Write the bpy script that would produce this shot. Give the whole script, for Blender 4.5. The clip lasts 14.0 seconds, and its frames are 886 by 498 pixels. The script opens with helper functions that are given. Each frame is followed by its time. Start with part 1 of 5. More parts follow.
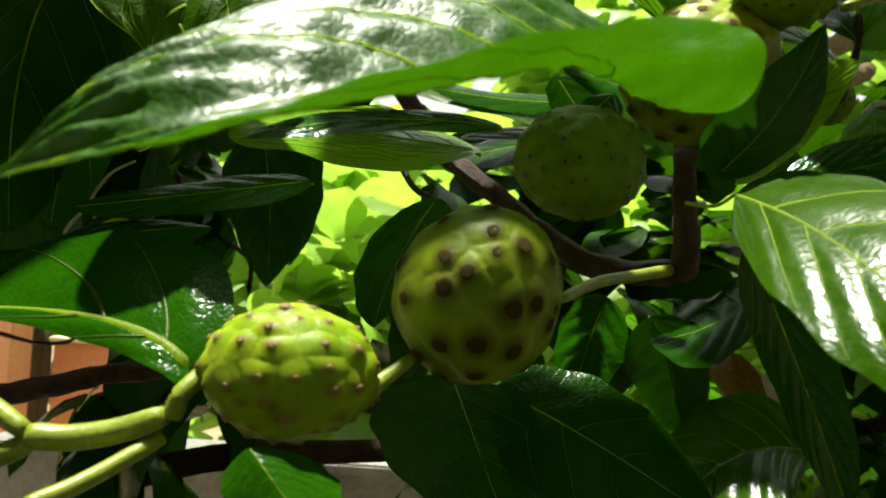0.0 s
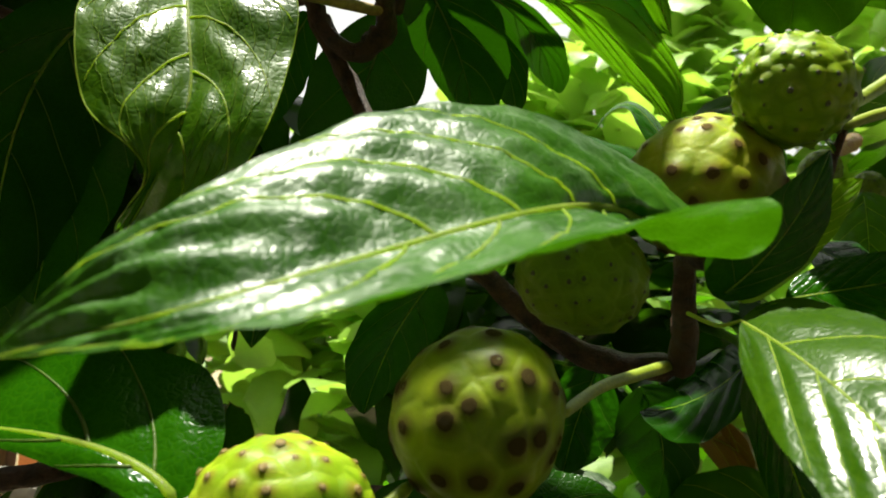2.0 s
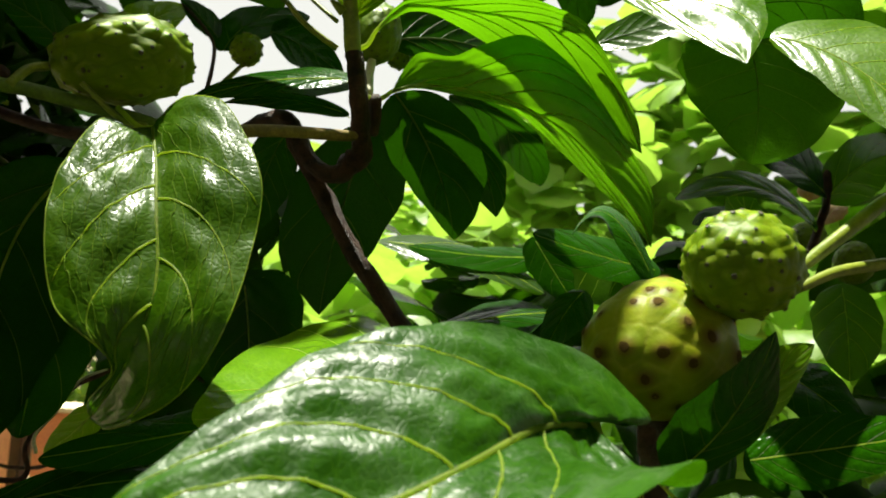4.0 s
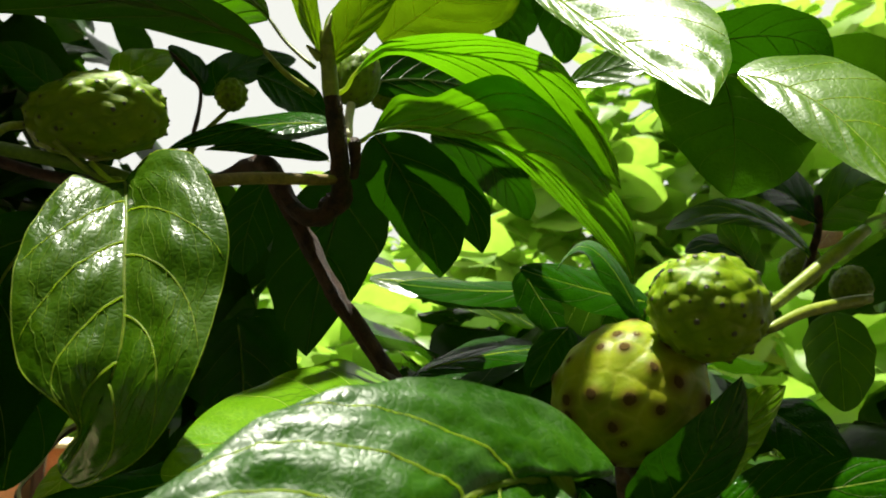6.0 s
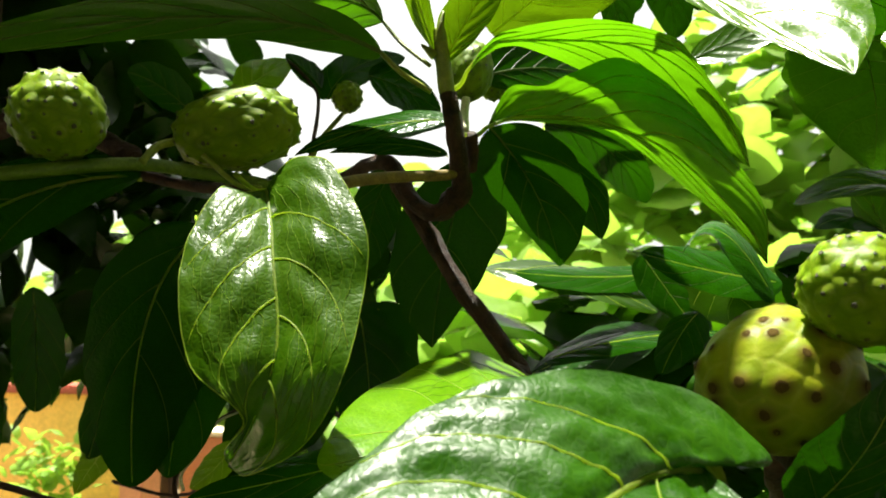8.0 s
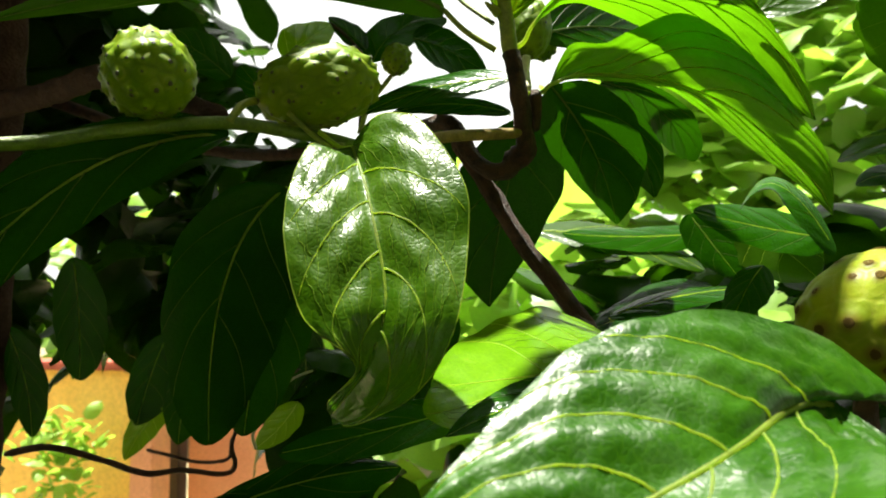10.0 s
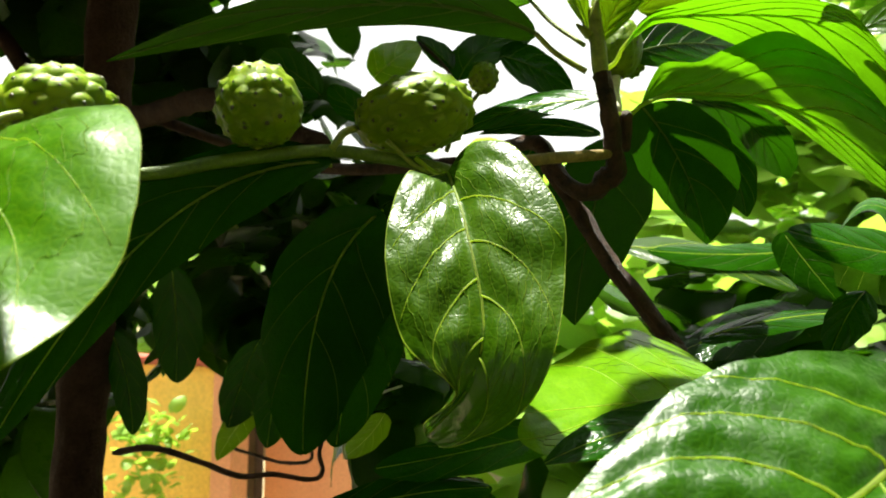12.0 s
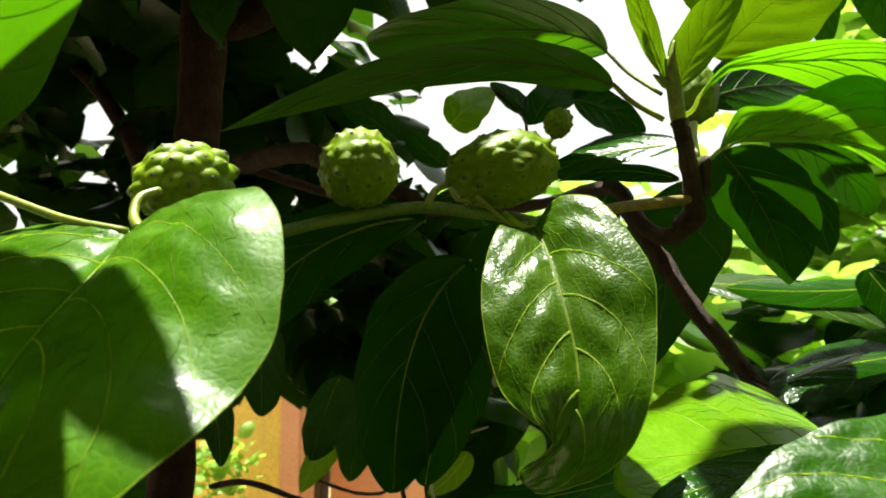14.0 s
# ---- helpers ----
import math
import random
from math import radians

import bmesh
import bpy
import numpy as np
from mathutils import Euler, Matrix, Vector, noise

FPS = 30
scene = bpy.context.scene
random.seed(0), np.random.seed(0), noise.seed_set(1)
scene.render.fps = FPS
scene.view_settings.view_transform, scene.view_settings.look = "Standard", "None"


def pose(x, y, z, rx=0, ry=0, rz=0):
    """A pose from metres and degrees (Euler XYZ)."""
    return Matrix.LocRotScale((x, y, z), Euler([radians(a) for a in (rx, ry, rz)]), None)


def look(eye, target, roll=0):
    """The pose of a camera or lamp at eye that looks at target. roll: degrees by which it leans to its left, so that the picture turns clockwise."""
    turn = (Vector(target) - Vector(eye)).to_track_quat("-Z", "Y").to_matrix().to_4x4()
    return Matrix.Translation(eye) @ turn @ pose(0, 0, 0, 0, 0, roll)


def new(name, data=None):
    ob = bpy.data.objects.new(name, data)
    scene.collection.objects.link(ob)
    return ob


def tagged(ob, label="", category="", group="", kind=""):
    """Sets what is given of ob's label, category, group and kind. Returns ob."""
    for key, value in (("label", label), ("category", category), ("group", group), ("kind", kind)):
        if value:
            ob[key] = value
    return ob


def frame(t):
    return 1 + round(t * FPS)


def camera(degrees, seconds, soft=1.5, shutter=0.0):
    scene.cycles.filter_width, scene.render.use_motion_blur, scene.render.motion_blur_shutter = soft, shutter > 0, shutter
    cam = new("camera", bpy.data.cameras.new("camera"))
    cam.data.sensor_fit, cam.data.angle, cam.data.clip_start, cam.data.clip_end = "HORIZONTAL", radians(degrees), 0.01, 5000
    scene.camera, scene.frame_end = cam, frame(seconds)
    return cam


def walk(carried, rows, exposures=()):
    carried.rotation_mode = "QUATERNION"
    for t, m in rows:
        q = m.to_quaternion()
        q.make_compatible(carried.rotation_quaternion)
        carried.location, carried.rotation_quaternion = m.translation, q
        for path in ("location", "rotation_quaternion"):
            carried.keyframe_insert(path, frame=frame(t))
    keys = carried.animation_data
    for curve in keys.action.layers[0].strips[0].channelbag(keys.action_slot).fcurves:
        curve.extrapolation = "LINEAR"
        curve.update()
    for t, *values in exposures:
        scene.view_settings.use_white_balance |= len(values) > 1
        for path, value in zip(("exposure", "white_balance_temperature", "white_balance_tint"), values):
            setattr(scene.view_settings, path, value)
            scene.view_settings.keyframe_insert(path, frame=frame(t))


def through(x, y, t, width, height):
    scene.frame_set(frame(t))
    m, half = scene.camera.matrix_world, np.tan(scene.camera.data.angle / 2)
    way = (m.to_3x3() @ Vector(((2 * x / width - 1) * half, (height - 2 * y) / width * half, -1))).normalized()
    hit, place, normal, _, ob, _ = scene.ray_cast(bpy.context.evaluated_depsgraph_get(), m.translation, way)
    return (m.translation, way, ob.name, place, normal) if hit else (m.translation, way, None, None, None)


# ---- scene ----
EXPOSURES = [(t, stops, 6600, 8) for t, stops in ((0, 1.45), (1.5, 1.6), (3, 1.3), (6, 1.3), (6.6, 1.43), (8.5, 1.8), (11, 1.9), (14, 1.75))]
cam = camera(64.0, 14.0, soft=1.8)
cam.data.dof.use_dof, cam.data.dof.focus_distance, cam.data.dof.aperture_fstop = True, 0.5, 13.0
PATH = [
    (0, (0.07, 0.025, 1.406), (0.001, 2.022, 1.488), 3.2),
    (0.5, (0.037, 0.02, 1.403), (-0.012, 2.017, 1.499), 3.3),
    (1, (0.034, 0.027, 1.423), (-0.006, 2.024, 1.534), 4),
    (1.5, (0.047, 0.018, 1.429), (0.007, 2.013, 1.569), 4.2),
    (2, (0.059, 0.03, 1.448), (0.03, 2.022, 1.617), 4.3),
    (2.5, (0.077, 0.035, 1.47), (0.046, 2.026, 1.662), 4.1),
    (3, (0.061, 0.017, 1.484), (0.071, 2.002, 1.733), 3.7),
    (3.5, (0.069, 0.013, 1.51), (0.03, 2, 1.739), 3.6),
    (3.7, (0.074, 0.012, 1.521), (0.025, 1.999, 1.74), 3.4),
    (5.8, (0.093, 0.011, 1.545), (0.046, 1.993, 1.81), 2.4),
    (6, (0.103, 0.01, 1.544), (0.017, 1.987, 1.83), 1.9),
    (6.5, (0.107, 0.007, 1.548), (-0.043, 1.981, 1.829), 0.6),
    (7, (0.099, 0.005, 1.552), (-0.116, 1.975, 1.827), 0.4),
    (7.5, (0.085, 0.002, 1.551), (-0.186, 1.966, 1.816), 0.1),
    (8, (0.085, 0.001, 1.547), (-0.279, 1.952, 1.789), 0.4),
    (8.5, (0.055, -0.012, 1.541), (-0.302, 1.945, 1.744), 0),
    (8.7, (0.028, -0.021, 1.55), (-0.263, 1.95, 1.72), -0),
    (11, (0.025, -0.009, 1.524), (-0.468, 1.922, 1.689), -0.2),
    (11.5, (0.027, -0.016, 1.53), (-0.536, 1.896, 1.69), 0.3),
    (12, (0.012, -0.028, 1.549), (-0.529, 1.89, 1.72), 0.6),
    (12.5, (0.007, -0.035, 1.562), (-0.582, 1.863, 1.786), 0.7),
    (13, (0.002, -0.043, 1.583), (-0.642, 1.842, 1.764), 0.3),
    (13.5, (-0.008, -0.067, 1.58), (-0.682, 1.804, 1.787), 0.2),
    (14, (-0.002, -0.06, 1.566), (-0.696, 1.801, 1.802), 0.3),
]
walk(cam, [(t, look(eye, target, roll)) for t, eye, target, roll in PATH], EXPOSURES)


# ---- world, sun ----
SKY_WHITE = 4.3
SUN_DIR = Vector((-0.13, 0.09, 0.987)).normalized()
world = bpy.data.worlds.new("sky")
scene.world = world
world.use_nodes = True
wn = world.node_tree.nodes
sky = wn.new("ShaderNodeTexSky")
sky.sky_type, sky.sun_disc = "NISHITA", False
sky.sun_elevation = math.asin(SUN_DIR.z)
sky.sun_rotation = math.atan2(SUN_DIR.x, SUN_DIR.y)
sky.dust_density, sky.air_density = 4.0, 1.2
wn["Background"].inputs[1].default_value = 0.09
# thin white cloud over the blue
haze = wn.new("ShaderNodeMix")
haze.data_type = "RGBA"
haze.inputs[0].default_value = 0.9
haze.inputs[7].default_value = (SKY_WHITE, SKY_WHITE * 0.99, SKY_WHITE * 0.90, 1)
world.node_tree.links.new(sky.outputs[0], haze.inputs[6])
world.node_tree.links.new(haze.outputs[2], wn["Background"].inputs[0])
sun_data = bpy.data.lights.new("sun", "SUN")
sun_data.energy, sun_data.angle, sun_data.color = 5.0, radians(1.0), (1.0, 0.985, 0.84)
sun = new("sun", sun_data)
sun.matrix_world = look((0, 0, 8), Vector((0, 0, 8)) - SUN_DIR)


# ---- materials ----
def ramp_mix(nt, fac, a, b):
    m = nt.nodes.new("ShaderNodeMix")
    m.data_type = "RGBA"
    m.inputs[6].default_value, m.inputs[7].default_value = (*a, 1), (*b, 1)
    nt.links.new(fac, m.inputs[0])
    return m.outputs[2]


def noise_at(nt, scale, detail=3.0, rough=0.55):
    n = nt.nodes.new("ShaderNodeTexNoise")
    c = nt.nodes.new("ShaderNodeTexCoord")
    n.inputs["Scale"].default_value, n.inputs["Detail"].default_value, n.inputs["Roughness"].default_value = scale, detail, rough
    nt.links.new(c.outputs["Object"], n.inputs["Vector"])
    return n.outputs["Fac"]


def stretch(nt, value, lo, hi):
    m = nt.nodes.new("ShaderNodeMapRange")
    m.inputs["From Min"].default_value, m.inputs["From Max"].default_value = lo, hi
    nt.links.new(value, m.inputs["Value"])
    return m.outputs["Result"]


def leaf_material(name, dark, light, glow, rough=0.28, through=0.35, cells=230.0, random_info=False, bump=0.16, shine=0.55, wet=0.0, film_rough=0.19):
    mat = bpy.data.materials.new(name)
    mat.use_nodes = True
    nt = mat.node_tree
    bsdf = nt.nodes["Principled BSDF"]
    out = nt.nodes["Material Output"]
    big = stretch(nt, noise_at(nt, 22.0), 0.3, 0.7)
    fine = stretch(nt, noise_at(nt, 240.0, 4.0), 0.25, 0.75)
    colour = ramp_mix(nt, big, dark, light)
    grain = nt.nodes.new("ShaderNodeMix")
    grain.data_type, grain.blend_type = "RGBA", "MULTIPLY"
    grain.inputs[0].default_value = 0.35
    nt.links.new(colour, grain.inputs[6])
    nt.links.new(ramp_mix(nt, fine, (0.55, 0.6, 0.5), (1.2, 1.15, 1.1)), grain.inputs[7])
    vor = nt.nodes.new("ShaderNodeTexVoronoi")
    vor.feature = "DISTANCE_TO_EDGE"
    vor.inputs["Scale"].default_value = cells
    tc = nt.nodes.new("ShaderNodeTexCoord")
    warp = nt.nodes.new("ShaderNodeTexNoise")
    warp.inputs["Scale"].default_value = cells * 0.6
    nt.links.new(tc.outputs["Object"], warp.inputs["Vector"])
    shift = nt.nodes.new("ShaderNodeVectorMath")
    shift.operation = "MULTIPLY_ADD"
    shift.inputs[1].default_value = (0.006, 0.006, 0.006)
    nt.links.new(warp.outputs["Color"], shift.inputs[0])
    nt.links.new(tc.outputs["Object"], shift.inputs[2])
    nt.links.new(shift.outputs[0], vor.inputs["Vector"])
    lines = stretch(nt, vor.outputs["Distance"], 0.10, 0.0)
    soft_lines = nt.nodes.new("ShaderNodeMath")
    soft_lines.operation = "MULTIPLY"
    soft_lines.inputs[1].default_value = 0.2
    nt.links.new(lines, soft_lines.inputs[0])
    netted = nt.nodes.new("ShaderNodeMix")
    netted.data_type = "RGBA"
    nt.links.new(soft_lines.outputs[0], netted.inputs[0])
    nt.links.new(grain.outputs[2], netted.inputs[6])
    netted.inputs[7].default_value = (light[0] * 2.4, light[1] * 1.7, light[2] * 1.5, 1)
    tone = nt.nodes.new("ShaderNodeHueSaturation")
    nt.links.new(netted.outputs[2], tone.inputs["Color"])
    geo = nt.nodes.new("ShaderNodeNewGeometry") if not random_info else nt.nodes.new("ShaderNodeObjectInfo")
    rnd = geo.outputs["Random"] if random_info else geo.outputs["Random Per Island"]
    mv = nt.nodes.new("ShaderNodeMapRange")
    mv.inputs["To Min"].default_value, mv.inputs["To Max"].default_value = 0.7, 1.35
    nt.links.new(rnd, mv.inputs["Value"])
    nt.links.new(mv.outputs["Result"], tone.inputs["Value"])
    nt.links.new(tone.outputs["Color"], bsdf.inputs["Base Color"])
    # net of fine veins and blisters
    net = stretch(nt, vor.outputs["Distance"], 0.0, 0.25)
    add = nt.nodes.new("ShaderNodeMath")
    add.operation = "MULTIPLY_ADD"
    add.inputs[1].default_value = 1.4
    nt.links.new(noise_at(nt, 130.0, 6.0, 0.65), add.inputs[0])
    nt.links.new(net, add.inputs[2])
    bmp = nt.nodes.new("ShaderNodeBump")
    bmp.inputs["Strength"].default_value, bmp.inputs["Distance"].default_value = bump, 0.0010
    nt.links.new(add.outputs[0], bmp.inputs["Height"])
    nt.links.new(bmp.outputs[0], bsdf.inputs["Normal"])
    rr = nt.nodes.new("ShaderNodeMapRange")
    rr.inputs["To Min"].default_value, rr.inputs["To Max"].default_value = rough * 0.75, rough * 1.4
    nt.links.new(big, rr.inputs["Value"])
    nt.links.new(rr.outputs["Result"], bsdf.inputs["Roughness"])
    bsdf.inputs["Specular IOR Level"].default_value = shine
    if wet:
        # film of rain water that covers the blade in patches, with a pebbled surface
        film = stretch(nt, noise_at(nt, 42.0, 10.0, 0.78), 0.495, 0.535)
        amount = nt.nodes.new("ShaderNodeMath")
        amount.operation = "MULTIPLY"
        amount.inputs[1].default_value = wet
        nt.links.new(film, amount.inputs[0])
        nt.links.new(amount.outputs[0], bsdf.inputs["Coat Weight"])
        bsdf.inputs["Coat Roughness"].default_value, bsdf.inputs["Coat IOR"].default_value = film_rough, 1.45
        pebble = nt.nodes.new("ShaderNodeBump")
        pebble.inputs["Strength"].default_value, pebble.inputs["Distance"].default_value = 0.16, 0.0010
        nt.links.new(noise_at(nt, 210.0, 5.0, 0.6), pebble.inputs["Height"])
        nt.links.new(bmp.outputs[0], pebble.inputs["Normal"])
        nt.links.new(pebble.outputs[0], bsdf.inputs["Coat Normal"])
    tr = nt.nodes.new("ShaderNodeBsdfTranslucent")
    nt.links.new(ramp_mix(nt, big, glow, tuple(g * 0.75 for g in glow)), tr.inputs["Color"])
    nt.links.new(bmp.outputs[0], tr.inputs["Normal"])
    mix = nt.nodes.new("ShaderNodeMixShader")
    mix.inputs[0].default_value = through
    nt.links.new(bsdf.outputs[0], mix.inputs[1])
    nt.links.new(tr.outputs[0], mix.inputs[2])
    nt.links.new(mix.outputs[0], out.inputs["Surface"])
    return mat


def plain_material(name, a, b, scale, rough=0.7, bump=0.4, depth=0.002, spec=0.5, fine=8.0):
    mat = bpy.data.materials.new(name)
    mat.use_nodes = True
    nt = mat.node_tree
    bsdf = nt.nodes["Principled BSDF"]
    fac = stretch(nt, noise_at(nt, scale, 6.0, 0.65), 0.3, 0.7)
    colour = ramp_mix(nt, fac, a, b)
    grain = nt.nodes.new("ShaderNodeMix")
    grain.data_type, grain.blend_type = "RGBA", "MULTIPLY"
    grain.inputs[0].default_value = 0.4
    nt.links.new(colour, grain.inputs[6])
    small = noise_at(nt, scale * fine, 4.0)
    nt.links.new(ramp_mix(nt, stretch(nt, small, 0.3, 0.7), (0.5, 0.5, 0.5), (1.2, 1.2, 1.2)), grain.inputs[7])
    nt.links.new(grain.outputs[2], bsdf.inputs["Base Color"])
    bsdf.inputs["Roughness"].default_value, bsdf.inputs["Specular IOR Level"].default_value = rough, spec
    bmp = nt.nodes.new("ShaderNodeBump")
    bmp.inputs["Strength"].default_value, bmp.inputs["Distance"].default_value = bump, depth
    nt.links.new(small, bmp.inputs["Height"])
    nt.links.new(bmp.outputs[0], bsdf.inputs["Normal"])
    return mat


def fruit_material(name, skin, pale, eye, ring):
    """Skin with paler patches; the mesh attribute 'eye' marks the brown eyes, 'seam' the joints."""
    mat = bpy.data.materials.new(name)
    mat.use_nodes = True
    nt = mat.node_tree
    bsdf = nt.nodes["Principled BSDF"]
    base = ramp_mix(nt, stretch(nt, noise_at(nt, 45.0, 4.0), 0.3, 0.7), skin, pale)
    for attr, col, amount in (("seam", ring, 0.28), ("eye", eye, 0.95)):
        at = nt.nodes.new("ShaderNodeAttribute")
        at.attribute_name = attr
        mul = nt.nodes.new("ShaderNodeMath")
        mul.operation = "MULTIPLY"
        mul.inputs[1].default_value = amount
        nt.links.new(at.outputs["Fac"], mul.inputs[0])
        m = nt.nodes.new("ShaderNodeMix")
        m.data_type = "RGBA"
        nt.links.new(mul.outputs[0], m.inputs[0])
        nt.links.new(base, m.inputs[6])
        m.inputs[7].default_value = (*col, 1)
        base = m.outputs[2]
    nt.links.new(base, bsdf.inputs["Base Color"])
    bsdf.inputs["Roughness"].default_value = 0.46
    bsdf.inputs["Specular IOR Level"].default_value = 0.18
    bsdf.inputs["Subsurface Weight"].default_value = 0.8
    bsdf.inputs["Subsurface Scale"].default_value = 1.5
    bsdf.inputs["Subsurface Radius"].default_value = (0.006, 0.008, 0.002)
    bmp = nt.nodes.new("ShaderNodeBump")
    bmp.inputs["Strength"].default_value, bmp.inputs["Distance"].default_value = 0.3, 0.0008
    nt.links.new(noise_at(nt, 320.0, 4.0), bmp.inputs["Height"])
    nt.links.new(bmp.outputs[0], bsdf.inputs["Normal"])
    return mat


# one leaf colour in steps: darker for shaded leaves, lighter for sunlit ones
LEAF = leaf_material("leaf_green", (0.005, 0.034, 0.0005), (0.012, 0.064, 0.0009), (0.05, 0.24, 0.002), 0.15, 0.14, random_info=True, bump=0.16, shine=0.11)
LEAF_MID = leaf_material("leaf_midtone", (0.013, 0.044, 0.0008), (0.032, 0.084, 0.0016), (0.12, 0.40, 0.003), 0.19, 0.28, random_info=True, bump=0.10)
# sunlit copy: sunlight is put into the lighter base colour
LEAF_LIT = leaf_material("leaf_sunlit", (0.070, 0.190, 0.003), (0.120, 0.270, 0.006), (0.34, 0.64, 0.006), 0.22, 0.38, random_info=True, bump=0.07, shine=0.45, wet=0.5)
LEAF_WET = leaf_material("leaf_rain_wet", (0.008, 0.042, 0.0006), (0.022, 0.084, 0.0010), (0.10, 0.36, 0.002), 0.38, 0.16, random_info=True, bump=0.14, shine=0.16, wet=1.0, film_rough=0.40)
# base colour raised to carry the sun on the broad leaf
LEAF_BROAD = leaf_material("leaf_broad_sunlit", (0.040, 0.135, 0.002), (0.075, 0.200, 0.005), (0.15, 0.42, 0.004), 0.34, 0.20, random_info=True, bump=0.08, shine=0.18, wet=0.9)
LEAF_ARCH = leaf_material("leaf_arching", (0.020, 0.070, 0.001), (0.040, 0.110, 0.002), (0.17, 0.50, 0.004), 0.26, 0.40, random_info=True, bump=0.12, shine=0.3)
# another sunlit copy, its light tone standing for full sun
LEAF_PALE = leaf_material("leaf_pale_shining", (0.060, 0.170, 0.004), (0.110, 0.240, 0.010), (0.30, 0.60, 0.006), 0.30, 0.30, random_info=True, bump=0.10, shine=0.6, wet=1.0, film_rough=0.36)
LEAF_HANG = leaf_material("leaf_hanging_wet", (0.014, 0.044, 0.0007), (0.040, 0.094, 0.0012), (0.13, 0.40, 0.003), 0.32, 0.24, random_info=True, bump=0.16, shine=0.18, wet=0.75)
LEAF_DEAD = leaf_material("leaf_withered", (0.20, 0.10, 0.006), (0.42, 0.26, 0.02), (0.4, 0.24, 0.02), 0.5, 0.2, random_info=True)
# shade is put into these near-black colours; plain foliage is lighter
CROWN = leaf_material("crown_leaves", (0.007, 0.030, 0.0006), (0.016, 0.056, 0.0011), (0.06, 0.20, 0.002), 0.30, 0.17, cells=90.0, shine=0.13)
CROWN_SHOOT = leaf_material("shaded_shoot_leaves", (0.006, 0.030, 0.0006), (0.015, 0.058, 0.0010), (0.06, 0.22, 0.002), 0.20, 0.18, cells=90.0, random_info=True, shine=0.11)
# colour raised above plain foliage so that the bushes read as sunlit
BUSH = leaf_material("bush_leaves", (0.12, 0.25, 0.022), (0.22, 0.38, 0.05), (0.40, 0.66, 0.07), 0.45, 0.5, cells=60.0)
VEIN = leaf_material("leaf_vein", (0.19, 0.26, 0.04), (0.30, 0.37, 0.08), (0.75, 0.95, 0.12), 0.4, 0.7, shine=0.4)
VEIN_UNDER = leaf_material("leaf_underside_vein", (0.20, 0.30, 0.02), (0.33, 0.43, 0.05), (0.95, 1.0, 0.30), 0.4, 0.88, shine=0.3)
VEIN_NET = leaf_material("leaf_net_vein", (0.07, 0.135, 0.006), (0.13, 0.21, 0.014), (0.35, 0.65, 0.03), 0.6, 0.4, shine=0.1)
# vein colour darkened to go with the shade in the darker leaf tones
VEIN_DARK = leaf_material("dark_leaf_vein", (0.05, 0.10, 0.010), (0.09, 0.15, 0.02), (0.2, 0.32, 0.02), 0.4, 0.4, shine=0.4)
GREEN_STEM = plain_material("green_stem", (0.12, 0.18, 0.008), (0.26, 0.31, 0.022), 45.0, 0.45, 0.3, 0.0010)
# green stem again, with the twig's shade put into a darker colour
TWIG_STEM = plain_material("shaded_green_twig", (0.060, 0.125, 0.003), (0.13, 0.21, 0.008), 45.0, 0.5, 0.6, 0.0016)
DRY_STEM = plain_material("yellow_brown_twig", (0.13, 0.085, 0.015), (0.30, 0.21, 0.045), 60.0, 0.55, 0.5, 0.0014)
CREAM_STEM = plain_material("cream_stalk", (0.45, 0.44, 0.26), (0.62, 0.60, 0.42), 80.0, 0.5, 0.3, 0.0006)
BARK = plain_material("bark", (0.016, 0.008, 0.005), (0.13, 0.060, 0.035), 85.0, 0.5, 1.0, 0.006, spec=0.3)
TRUNK_BARK = plain_material("trunk_bark", (0.030, 0.016, 0.010), (0.075, 0.042, 0.026), 30.0, 0.9, 0.9, 0.008, spec=0.15)
SKINS = {
    "spotted": fruit_material("fruit_spotted", (0.10, 0.155, 0.003), (0.19, 0.245, 0.008), (0.075, 0.070, 0.006), (0.24, 0.29, 0.03)),
    "ripening": fruit_material("fruit_yellow", (0.17, 0.235, 0.004), (0.29, 0.335, 0.010), (0.15, 0.12, 0.010), (0.42, 0.43, 0.06)),
    # toned down to put shade on the fruit under the leaf
    "green": fruit_material("fruit_green", (0.08, 0.15, 0.003), (0.15, 0.23, 0.010), (0.10, 0.16, 0.010), (0.20, 0.30, 0.03)),
    "warty": fruit_material("fruit_warty", (0.12, 0.21, 0.003), (0.24, 0.32, 0.010), (0.15, 0.13, 0.012), (0.16, 0.24, 0.010)),
    "eyed": fruit_material("fruit_leafgreen", (0.10, 0.18, 0.0015), (0.175, 0.26, 0.003), (0.20, 0.27, 0.02), (0.06, 0.11, 0.004)),
    "knobbly": fruit_material("fruit_knobbly", (0.11, 0.19, 0.003), (0.21, 0.30, 0.008), (0.12, 0.18, 0.012), (0.09, 0.16, 0.008)),
}
